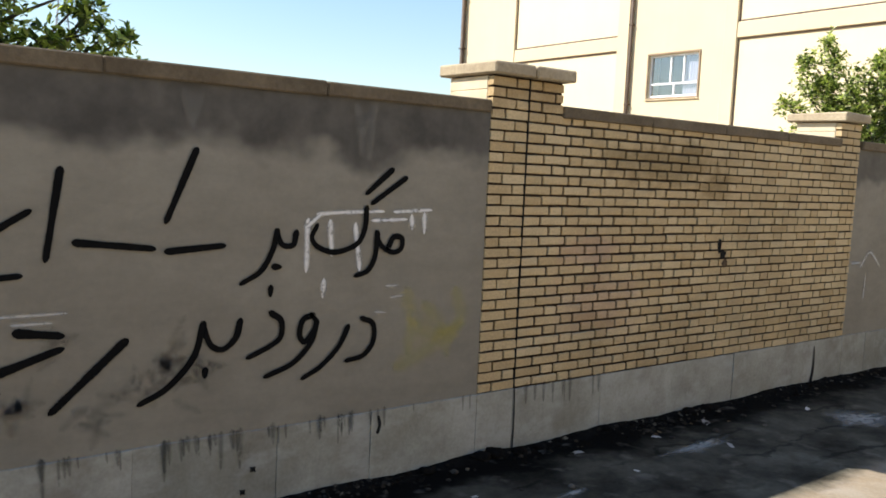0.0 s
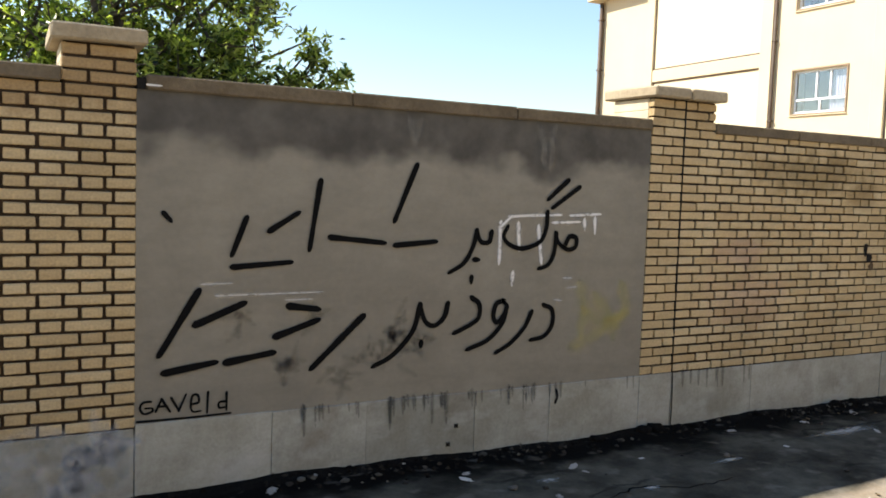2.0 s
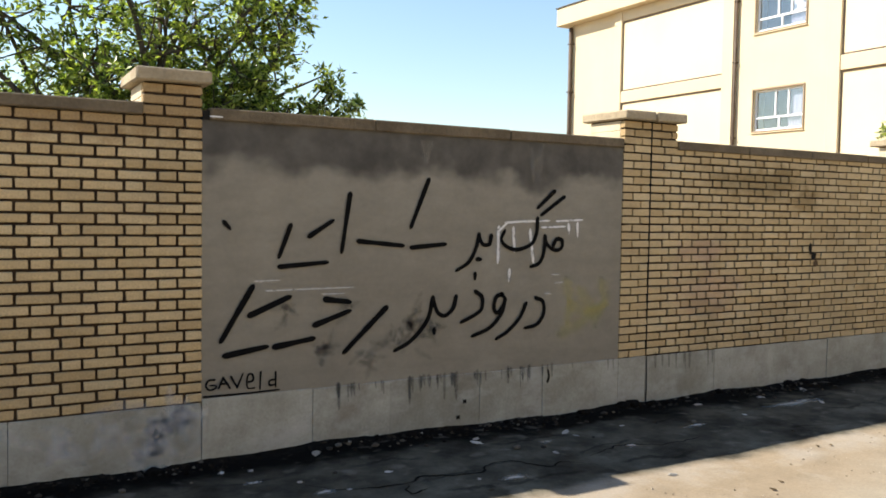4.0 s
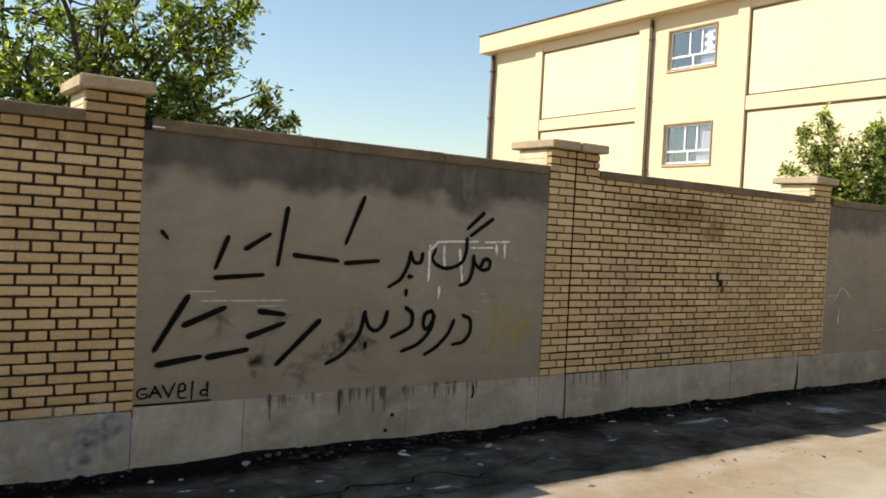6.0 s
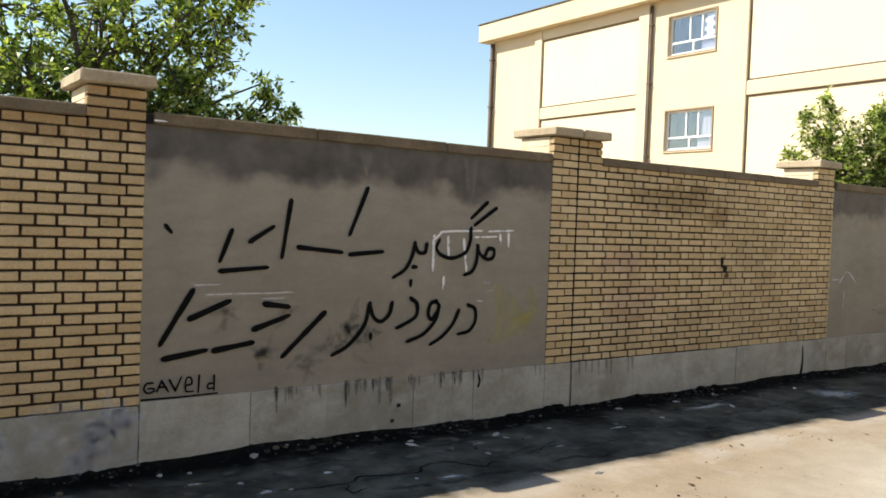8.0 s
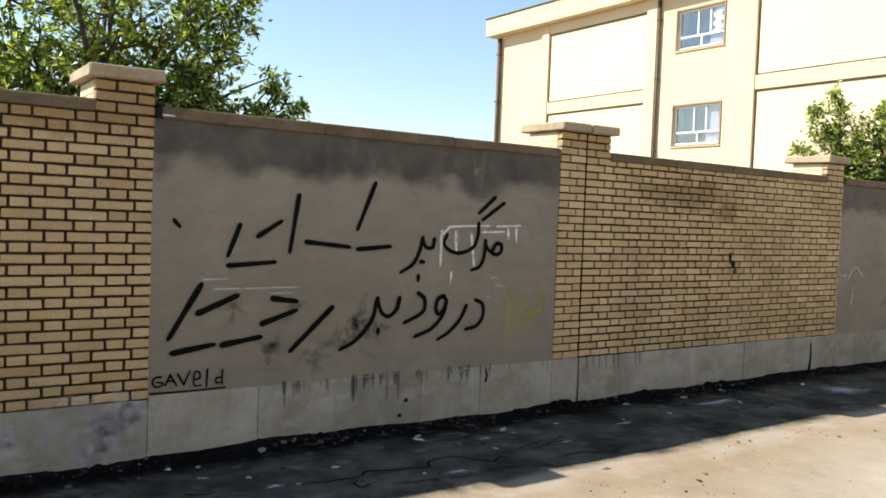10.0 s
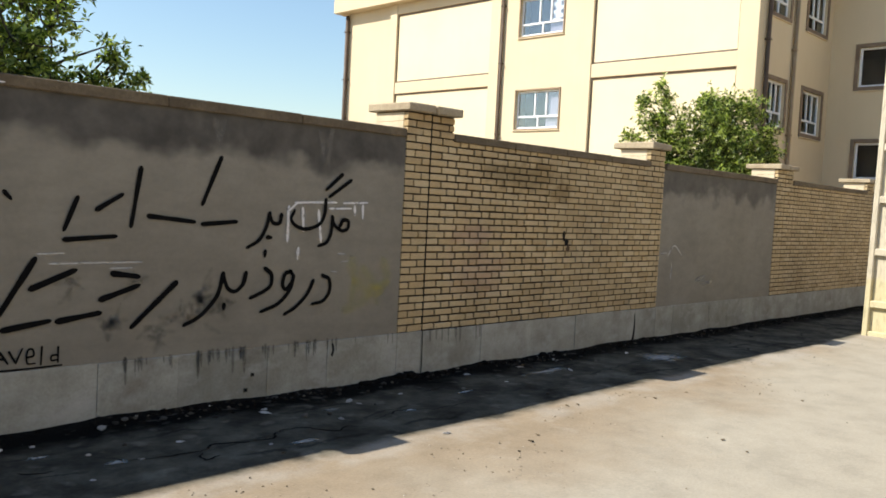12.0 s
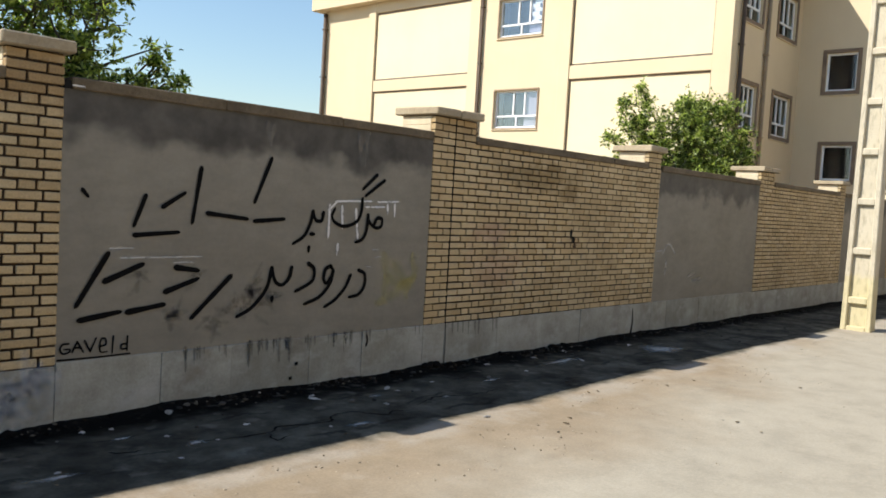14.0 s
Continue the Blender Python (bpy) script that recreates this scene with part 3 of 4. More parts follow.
writing("sprayed_word", [
    [(2.487, 0.871), (2.551, 0.839), (2.557, 0.744), (2.497, 0.67), (2.398, 0.65)],
    [(2.392, 0.829), (2.34, 0.73), (2.237, 0.635), (2.141, 0.586)],
    [(2.177, 0.91), (2.127, 0.89), (2.109, 0.816), (2.137, 0.774), (2.177, 0.813), (2.205, 0.87), (2.177, 0.91)],
    [(2.205, 0.87), (2.177, 0.772), (2.077, 0.67), (1.932, 0.617)],
    [(1.951, 0.935), (2.003, 0.895), (2.003, 0.813), (1.941, 0.767), (1.837, 0.724)],
    [(1.941, 1.06), (1.941, 1.039)],
], W, BLACK_SPRAY, "black sprayed word in Persian script on the lower line")
writing("sprayed_word", [
    [(1.784, 0.904), (1.762, 0.825), (1.697, 0.775), (1.634, 0.807), (1.598, 0.903)],
    [(1.598, 0.903), (1.553, 0.748), (1.43, 0.616), (1.31, 0.556)],
    [(1.612, 0.677), (1.612, 0.662)],
], W, BLACK_SPRAY, "short black sprayed word in Persian script on the lower line")
writing("paint_bar", [
    [(1.549, 1.725), (1.419, 1.405)], [(1.428, 1.259), (1.684, 1.281)], [(1.03, 1.305), (1.351, 1.274)],
    [(0.962, 1.613), (0.908, 1.243)], [(0.554, 1.404), (0.483, 1.216)], [(0.49, 1.146), (0.798, 1.169)], [(0.685, 1.341), (0.835, 1.436)],
], W, BLACK_SPRAY, "plain black sprayed bars")
writing("paint_bar", [
    [(1.232, 0.85), (0.937, 0.574)], [(0.462, 0.637), (0.708, 0.674)], [(0.802, 0.926), (0.959, 0.905)],
    [(0.729, 0.763), (0.959, 0.841)], [(0.307, 1.019), (0.12, 0.702)], [(0.146, 0.603), (0.395, 0.642)], [(0.301, 0.848), (0.544, 0.95)],
], W * 1.2, BLACK_SPRAY, "plain thick black sprayed bars")
writing("small_lettering", [
    [(0.077, 0.46), (0.04, 0.457), (0.025, 0.427), (0.046, 0.399), (0.084, 0.408), (0.084, 0.424), (0.052, 0.427)],
    [(0.103, 0.406), (0.131, 0.468)], [(0.131, 0.468), (0.172, 0.401)], [(0.114, 0.431), (0.157, 0.429)],
    [(0.179, 0.47), (0.217, 0.401)], [(0.217, 0.401), (0.252, 0.482)],
    [(0.281, 0.427), (0.318, 0.437), (0.312, 0.474), (0.286, 0.473), (0.278, 0.427), (0.286, 0.39), (0.326, 0.388)],
    [(0.366, 0.485), (0.362, 0.379)], [(0.463, 0.476), (0.463, 0.385)],
    [(0.46, 0.429), (0.425, 0.426), (0.425, 0.397), (0.46, 0.398)],
], 0.017, THIN_MARKER, "thin black hand lettering GAVEID")
writing("underline", [[(0.012, 0.36), (0.25, 0.358), (0.485, 0.362)]], 0.016, THIN_MARKER, "thin black underline")
writing("white_mark", [
    [(2.207, 1.436), (2.349, 1.446)], [(2.37, 1.446), (2.58, 1.452)], [(2.677, 1.45), (2.899, 1.461)],
    [(2.537, 1.402), (2.612, 1.404)], [(2.644, 1.405), (2.731, 1.409)], [(2.144, 1.378), (2.207, 1.431)],
], 0.042, OLD_WHITE, "faded white paint dashes", y=FACE + 0.0015)
writing("white_mark", [
    [(0.407, 0.996), (0.981, 1.0)], [(0.333, 1.058), (0.475, 1.061)], [(0.787, 0.961), (0.921, 0.962)],
    [(2.638, 1.043), (2.692, 1.042)], [(2.67, 0.978), (2.736, 0.983)], [(2.572, 0.902), (2.616, 0.897)],
], 0.03, FAINT_WHITE, "faint white scratches of paint", y=FACE + 0.0015)
writing("white_mark", [
    [(2.138, 1.386), (2.137, 1.164)], [(2.268, 1.378), (2.28, 1.245)], [(2.421, 1.362), (2.452, 1.159)],
    [(2.78, 1.407), (2.784, 1.378)], [(2.865, 1.417), (2.869, 1.355)], [(2.238, 1.07), (2.238, 1.028)],
], 0.062, OLD_WHITE, "faded white paint uprights", y=FACE + 0.0015)
writing("yellow_mark", [
    [(2.78, 0.95), (2.81, 0.84), (2.80, 0.72)], [(3.13, 0.94), (3.16, 0.86), (3.12, 0.75)], [(2.77, 0.60), (2.905, 0.655), (3.044, 0.737)], [(2.93, 0.88), (3.0, 0.80), (3.05, 0.68)], [(2.85, 0.80), (2.95, 0.74), (3.12, 0.78)],
], 0.17, OLD_YELLOW, "faded yellow paint smears", y=FACE + 0.0015)
def smears(centres, seed):
    """Scrubbed patches: short soft strokes laid over one another."""
    rng = random.Random(seed)
    made = []
    for cx, cz, wide, high, count in centres:
        for _ in range(count):
            x, z = cx + rng.gauss(0, wide), cz + rng.gauss(0, high)
            a, r = rng.uniform(-0.6, 2.2), rng.uniform(0.02, 0.055)
            made.append([(x - r * math.cos(a), z - r * math.sin(a)), (x, z), (x + r * math.cos(a), z + r * math.sin(a))])
    return made


writing("grey_smear", smears(((1.42, 0.72, 0.07, 0.08, 16), (1.33, 0.62, 0.05, 0.04, 7), (0.78, 0.60, 0.05, 0.04, 7), (1.12, 0.54, 0.06, 0.04, 8), (0.96, 0.85, 0.03, 0.04, 4), (0.56, 0.84, 0.04, 0.04, 5), (1.60, 0.68, 0.05, 0.03, 6)), 31), 0.075, SOOT, "grey smears of scrubbed paint", y=FACE + 0.0022, step=0.00002)
writing("grey_smear", [[(0.135, 1.425), (0.165, 1.392)]], 0.035, THIN_MARKER, "small dark scuff")
writing("drip", [[(1.50, 1.97), (1.53, 1.86)], [(1.56, 1.96), (1.55, 1.90)], [(2.41, 1.98), (2.44, 1.88)], [(2.51, 2.0), (2.47, 1.90)], [(2.50, 1.90), (2.49, 1.76)], [(2.43, 1.86), (2.44, 1.78)]], 0.085, LIME_TRACE, "pale traces of lime run down the plaster", y=FACE + 0.0015)
writing("white_mark", [[(0.05, 2.061), (0.11, 2.061)]], 0.022, OLD_WHITE, "small white paint patch on the coping", panel_main, -0.0155)
writing("white_mark", [[(7.83, 0.985), (7.93, 1.09), (8.0, 1.10), (8.09, 1.04), (8.17, 0.98)], [(7.67, 1.01), (7.78, 1.015)], [(7.92, 0.70), (7.93, 0.88)]], 0.055, FAINT_WHITE, "faint white scrawl", plaster_far, FACE - 0.003)
writing("white_mark", [[(PERIOD + 1.0, 0.66), (PERIOD + 1.2, 0.70)], [(PERIOD + 1.15, 0.6), (PERIOD + 1.4, 0.62)]], 0.1, OLD_LIME, "faint white smear", plaster_far, FACE - 0.003)
for k in range(46):
    x = 0.75 + 2.5 * random.random() if k % 3 else 1.3 + 1.1 * random.random()
    deep = random.uniform(0.02, 0.07) if k % 4 else random.uniform(0.07, 0.15)
    part("stain_run", stroke([(x, 0.345), (x + 0.004, 0.345 - deep)], random.uniform(0.025, 0.07), -0.0122 - 0.00005 * k, 6, 0.6), RUN_STAIN, panel_main)
for k in range(9):
    x = 3.65 + 0.8 * random.random()
    part("stain_run", stroke([(x, 0.342), (x + 0.004, 0.342 - random.uniform(0.05, 0.14))], random.uniform(0.03, 0.07), -0.0122, 6, 0.6), RUN_STAIN, brick_main)


WHITEWASH = paint("whitewash", (0.50, 0.52, 0.55), 0.49, 0.2)
writing("whitewash", smears(((-0.30, 0.20, 0.12, 0.07, 16), (-0.22, 0.08, 0.08, 0.05, 10), (-0.80, 0.18, 0.10, 0.06, 9), (-0.12, 0.24, 0.06, 0.05, 8)), 32), 0.13, WHITEWASH, "thin bluish whitewash smeared over the plinth", brick_west, -0.0125, 0.00002)

# ---- school building behind the wall ----
FX, Y_FAR, Y_NEAR, INNER, EAVE = 21.0, 23.2, 5.08, 26.3, 9.3
SILLS = ((4.2, 5.5), (7.38, 8.66))
school = thing("school_building", "cream rendered three-storey school with a flat overhanging roof", "building", at=pose(FX, Y_NEAR, 0))
OFF = Matrix.Translation((-FX, -Y_NEAR, 0))


def plane(origin, u):
    """Local axes of a facade: x along it, -y outward, z up."""
    u = Vector(u).normalized()
    up = Vector((0, 0, 1))
    m = Matrix((u, up.cross(u), up)).transposed().to_4x4()
    return OFF @ Matrix.Translation(origin) @ m


def wall_with_openings(width, height, holes, thick=0.3):
    us = sorted({0.0, width, *[v for h in holes for v in h[:2]]})
    zs = sorted({0.0, height, *[v for h in holes for v in h[2:]]})
    bm = bmesh.new()
    for u0, u1 in zip(us, us[1:]):
        for z0, z1 in zip(zs, zs[1:]):
            if not any(h[0] <= (u0 + u1) / 2 <= h[1] and h[2] <= (z0 + z1) / 2 <= h[3] for h in holes):
                add_box(bm, (u0, 0, z0), (u1, thick, z1))
    bmesh.ops.remove_doubles(bm, verts=bm.verts, dist=0.0005)
    return bm


def bars(rects, depth0, depth1, bevel=0.006):
    bm = bmesh.new()
    for u0, u1, z0, z1 in rects:
        add_box(bm, (u0, depth0, z0), (u1, depth1, z1), bevel)
    return bm


# sunlight is put into this paler copy of SURROUND; one pipe shares it
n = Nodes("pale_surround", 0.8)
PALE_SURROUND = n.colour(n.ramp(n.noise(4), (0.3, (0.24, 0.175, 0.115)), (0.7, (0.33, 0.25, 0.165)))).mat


def window(m, u0, u1, z0, z1, kind, back):
    """A window in a facade: brown surround, white frame with its bars, panes, and what hangs behind."""
    s, f = (0.055 if back == "curtain" else 0.12), 0.065
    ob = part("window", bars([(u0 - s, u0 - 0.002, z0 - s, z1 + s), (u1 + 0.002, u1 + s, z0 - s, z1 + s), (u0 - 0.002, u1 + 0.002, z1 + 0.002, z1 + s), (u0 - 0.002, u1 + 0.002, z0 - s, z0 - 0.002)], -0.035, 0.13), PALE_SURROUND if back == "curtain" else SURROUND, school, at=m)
    w, h = u1 - u0, z1 - z0
    frame_bars = [(u0, u0 + f, z0, z1), (u1 - f, u1, z0, z1), (u0 + f, u1 - f, z1 - f, z1), (u0 + f, u1 - f, z0, z0 + f)]
    panes = [(u0 + f, u1 - f, z0 + f, z1 - f)]
    if kind == "classroom":
        zt = z0 + 0.32 * h
        a, b, mid = u0 + 0.42 * w, u0 + 0.68 * w, u0 + 0.5 * w
        frame_bars += [(u0 + f, u1 - f, zt - f / 2, zt + f / 2), (a - f / 2, a + f / 2, zt + f / 2, z1 - f), (b - f / 2, b + f / 2, zt + f / 2, z1 - f), (mid - f / 2, mid + f / 2, z0 + f, zt - f / 2)]
        panes = [(u0 + f, a - f / 2, zt + f / 2, z1 - f), (a + f / 2, b - f / 2, zt + f / 2, z1 - f), (b + f / 2, u1 - f, zt + f / 2, z1 - f), (u0 + f, mid - f / 2, z0 + f, zt - f / 2), (mid + f / 2, u1 - f, z0 + f, zt - f / 2)]
    part("window_frame", bars(frame_bars, 0.08, 0.14), WHITE, ob)
    for p in panes:
        glass = part("pane", bars([p], 0.108, 0.114, 0), GLASS if back == "curtain" else SHADE_GLASS, ob)
        glass.visible_shadow = False
    part("window_sill", bars([(u0 - 0.075, u1 + 0.075, z0 - s - 0.03, z0 - s - 0.003)], -0.05, 0.05), CREAM, ob)
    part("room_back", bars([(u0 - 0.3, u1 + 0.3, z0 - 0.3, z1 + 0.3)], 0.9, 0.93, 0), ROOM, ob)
    if back == "curtain":
        bm = bmesh.new()
        line = [(u0 + 0.64 * w + (w * 0.34) * k / 60, 0.19 + 0.012 * math.sin(k * 0.7)) for k in range(61)]
        lo = [bm.verts.new((u, d, z0 + 0.02)) for u, d in line]
        hi = [bm.verts.new((u, d, z1 - 0.02)) for u, d in line]
        for k in range(60):
            bm.faces.new((lo[k], lo[k + 1], hi[k + 1], hi[k]))
        part("curtain", bm, CURTAIN, ob, "greyish lilac curtain", smooth=True)
    return ob


# street-side face, seen in sun: u runs from the far corner to the near one
front = plane((FX, Y_FAR, 0), (0, -1, 0))
LEN = Y_FAR - Y_NEAR
U = lambda y: Y_FAR - y
front_windows = [(U(13.68), U(11.82), z0, z1) for z0, z1 in SILLS]
part("wall", wall_with_openings(LEN, EAVE, front_windows), CREAM, school, at=front)
for a, b in ((20.41, 20.0), (14.96, 14.5), (10.97, 10.55), (5.62, Y_NEAR - 0.03)):
    part("pilaster", bars([(U(a), U(b), 0, EAVE - 0.002)], -0.11, -0.001, 0.012), CREAM, school, at=front)
for a, b in ((20.0, 14.96), (10.55, 5.62)):
    part("ledge", bars([(U(a) + 0.002, U(b) - 0.002, 5.75, 6.19)], -0.085, -0.001, 0.012), CREAM, school, at=front)
    part("ledge", bars([(U(a) + 0.002, U(b) - 0.002, 8.9, EAVE - 0.003)], -0.085, -0.001, 0.012), CREAM, school, at=front)
    part("panel_trim", bars([(U(a) + 0.003, U(a) + 0.05, 6.25, 8.88), (U(b) - 0.05, U(b) - 0.003, 6.25, 8.88), (U(a) + 0.052, U(b) - 0.052, 8.83, 8.898)], -0.03, -0.0125, 0), SURROUND, school, at=front)
    part("panel_trim", bars([(U(a) + 0.003, U(a) + 0.05, 0.1, 5.69), (U(b) - 0.05, U(b) - 0.003, 0.1, 5.69), (U(a) + 0.003, U(b) - 0.003, 5.692, 5.748)], -0.03, -0.0125, 0), SURROUND, school, at=front)
    # dark bar in place of the shadow line in the groove
    part("panel_trim", bars([(U(a) + 0.003, U(b) - 0.003, 6.192, 6.248)], -0.03, -0.0125, 0), PIPE, school, "dark brown line standing for the groove's shadow under the panel", at=front)
    part("wall_panel", bars([(U(a) + 0.004, U(b) - 0.004, 6.194, 8.896)], -0.012, -0.002, 0), PALE, school, at=front)
    part("wall_panel", bars([(U(a) + 0.004, U(b) - 0.004, 0.1, 5.746)], -0.012, -0.002, 0), PALE, school, at=front)
for w in front_windows:
    ob = window(front, *w, "classroom", "curtain")
    if w is front_windows[-1]:
        u0, u1, z0, z1 = w
        for k in range(6):
            a, z = u0 + (0.72 + 0.05 * (k % 2)) * (u1 - u0), z0 + (0.30 + 0.105 * k) * (z1 - z0)
            part("paper", bars([(a, a + 0.3, z, z + 0.13)], 0.117 + 0.001 * k, 0.1176 + 0.001 * k, 0), WHITE, ob, "white paper sheet stuck inside the pane")


def pipe(u, m, r=0.06, coat=PIPE):
    bm = bmesh.new()
    bmesh.ops.create_cone(bm, cap_ends=True, segments=12, radius1=r, radius2=r, depth=EAVE - 0.1, matrix=Matrix.Translation((u, -r - 0.03, (EAVE - 0.1) / 2)))
    ob = part("drainpipe", bm, coat, school, smooth=True, at=m)
    for z in (1.5, 4.0, 6.5, 8.5):
        part("pipe_clip", bars([(u - r - 0.02, u + r + 0.02, z, z + 0.05)], -2 * r - 0.04, -0.001), coat, ob)


pipe(U(14.42), front, 0.05)
pipe(U(Y_FAR - 0.06), front, 0.085)

# courtyard face, in shade
side = plane((FX + 0.302, Y_NEAR, 0), (1, 0, 0))
SLEN = INNER - FX - 0.302
side_windows = [(21.72 - FX - 0.302, 22.95 - FX - 0.302, z0, z1) for z0, z1 in SILLS] + [(24.25 - FX - 0.302, 25.75 - FX - 0.302, z0, z1) for z0, z1 in SILLS]
part("wall", wall_with_openings(SLEN, EAVE, side_windows), CREAM, school, at=side)
part("pilaster", bars([(23.4 - FX - 0.302, 23.75 - FX - 0.302, 0, EAVE - 0.002)], -0.11, -0.001, 0.012), CREAM, school, at=side)
for w in side_windows:
    window(side, *w, "classroom", "dark")
pipe(0.12, side, 0.06)
pipe(23.28 - FX - 0.302, side, 0.055, PALE_SURROUND)
# return wing
wing = plane((INNER, Y_NEAR + 0.3, 0), (0, -1, 0))
V = lambda y: Y_NEAR + 0.3 - y
wing_windows = [(V(4.2), V(3.25), 5.8, 7.02), (V(4.15), V(3.2), 2.92, 4.05)]
part("wall", wall_with_openings(14.0, EAVE, wing_windows), CREAM, school, at=wing)
for w in wing_windows:
    window(wing, *w, "single", "dark")
# roof slab with its deep fascia
roof = bmesh.new()
add_box(roof, (20.55, Y_NEAR - 0.45, EAVE), (26.75, Y_FAR + 0.5, EAVE + 0.74), 0.015)
add_box(roof, (26.752, -9.0, EAVE + 0.001), (34.0, Y_FAR + 0.45, EAVE + 0.739), 0.015)
add_box(roof, (25.85, -9.0, EAVE + 0.002), (26.75, Y_NEAR - 0.452, EAVE + 0.738), 0.015)
part("roof", roof, CREAM, school, "cream fascia of the flat roof", at=OFF)
part("roof_edge", box((20.5, Y_NEAR - 0.5, EAVE + 0.742), (26.8, Y_FAR + 0.55, EAVE + 0.78), 0.005), ROOF, school, at=OFF)
part("wall", box((FX + 0.302, Y_FAR - 0.3, 0), (33.9, Y_FAR, EAVE - 0.002)), CREAM, school, at=OFF)
part("wall", box((33.6, -8.6, 0), (33.9, Y_FAR - 0.302, EAVE - 0.002)), CREAM, school, at=OFF)

# ---- concrete street pole ----
def street_pole(x, y):
    """A tapered concrete pole with a ladder of sunk panels on two faces."""
    ob = thing("street_pole", "tall tapered cream concrete pole with sunken ladder panels", "pole", at=pose(x, y, 0))
    H, w0, w1, d0, d1 = 9.0, 0.205, 0.115, 0.115, 0.075
    rail, sunk = 0.075, 0.062

    def at(z, sx, sy):
        t = z / H
        return Vector((sx * (d0 + (d1 - d0) * t), sy * (w0 + (w1 - w0) * t), z))

    for sy in (-1, 1):
        bm = bmesh.new()
        loops = []
        for z in (-0.3, H):
            outer, inner = at(z, 1, sy), at(z, 1, sy)
            yy = outer.y - sy * rail
            loops.append([bm.verts.new(v) for v in ((-outer.x, outer.y, z), (outer.x, outer.y, z), (outer.x, yy, z), (-outer.x, yy, z))])
        for k in range(4):
            bm.faces.new((loops[0][k], loops[0][(k + 1) % 4], loops[1][(k + 1) % 4], loops[1][k]))
        bm.faces.new(loops[0]), bm.faces.new(loops[1])
        bmesh.ops.recalc_face_normals(bm, faces=bm.faces)
        bmesh.ops.bevel(bm, geom=list(bm.edges), offset=0.012, segments=1, affect="EDGES")
        part("rail", bm, POLE, ob)
    web = bmesh.new()
    a, b = at(-0.3, 1, 1), at(H, 1, 1)
    v = [web.verts.new(p) for p in ((-a.x + sunk, -a.y + 0.03, -0.3), (a.x - sunk, -a.y + 0.03, -0.3), (a.x - sunk, a.y - 0.03, -0.3), (-a.x + sunk, a.y - 0.03, -0.3), (-b.x + sunk * 0.6, -b.y + 0.03, H), (b.x - sunk * 0.6, -b.y + 0.03, H), (b.x - sunk * 0.6, b.y - 0.03, H), (-b.x + sunk * 0.6, b.y - 0.03, H))]
    for f in ((0, 1, 2, 3), (4, 5, 6, 7), (0, 1, 5, 4), (1, 2, 6, 5), (2, 3, 7, 6), (3, 0, 4, 7)):
        web.faces.new([v[k] for k in f])
    bmesh.ops.recalc_face_normals(web, faces=web.faces)
    part("web", web, POLE, ob)
    z = 0.42
    while z < H - 0.3:
        p = at(z, 1, 1)
        part("rung", box((-p.x + 0.004, -p.y + rail - 0.004, z - 0.05), (p.x - 0.004, p.y - rail + 0.004, z + 0.05), 0.012), POLE, ob)
        z += 0.71
    part("rung", box((-d0 + 0.004, -w0 + rail, -0.3), (d0 - 0.004, w0 - rail, 0.05), 0.012), POLE, ob)
    return ob


street_pole(10.72, -1.645)


# ---- trees ----
def limb(bm, a, b, r0, r1, bend=0.12, rings=7, sides=8):
    a, b = Vector(a), Vector(b)
    off = Vector([random.uniform(-bend, bend) for _ in range(3)]) * (b - a).length
    line = [a.lerp(b, k / rings) + off * math.sin(math.pi * k / rings) for k in range(rings + 1)]
    prev = None
    for k, p in enumerate(line):
        way = (line[min(k + 1, rings)] - line[max(k - 1, 0)]).normalized()
        q = way.to_track_quat("Z", "Y")
        r = r0 + (r1 - r0) * k / rings
        ring = [bm.verts.new(p + q @ Vector((r * math.cos(s * math.tau / sides), r * math.sin(s * math.tau / sides), 0))) for s in range(sides)]
        if prev:
            for s in range(sides):
                bm.faces.new((prev[s], prev[(s + 1) % sides], ring[(s + 1) % sides], ring[s]))
        prev = ring
    return line


def leaves(verts, faces, centre, spread, count, size, rng):
    """A tuft of small pointed leaves standing out from a twig's end."""
    for k in range(count):
        if k % 6 == 0:
            hub = Vector(centre) + Vector([rng.gauss(0, spread) for _ in range(3)])
        way = Vector((rng.gauss(0, 1), rng.gauss(0, 1), rng.gauss(0.35, 0.8))).normalized()
        q = way.to_track_quat("X", "Z") @ Euler((rng.uniform(-0.9, 0.9), 0, 0)).to_quaternion()
        s = size * rng.uniform(0.7, 1.25)
        at = len(verts)
        for v in ((0.08, 0, 0), (0.5, -0.21, 0.06), (1.0, 0, -0.06), (0.5, 0.21, 0.06)):
            verts.append(hub + q @ (Vector(v) * s))
        faces += [(at, at + 1, at + 2), (at, at + 2, at + 3)]


def leaf_mesh(name, verts, faces, material):
    me = bpy.data.meshes.new(name)
    me.from_pydata([tuple(v) for v in verts], [], faces)
    me.materials.append(material)
    return me


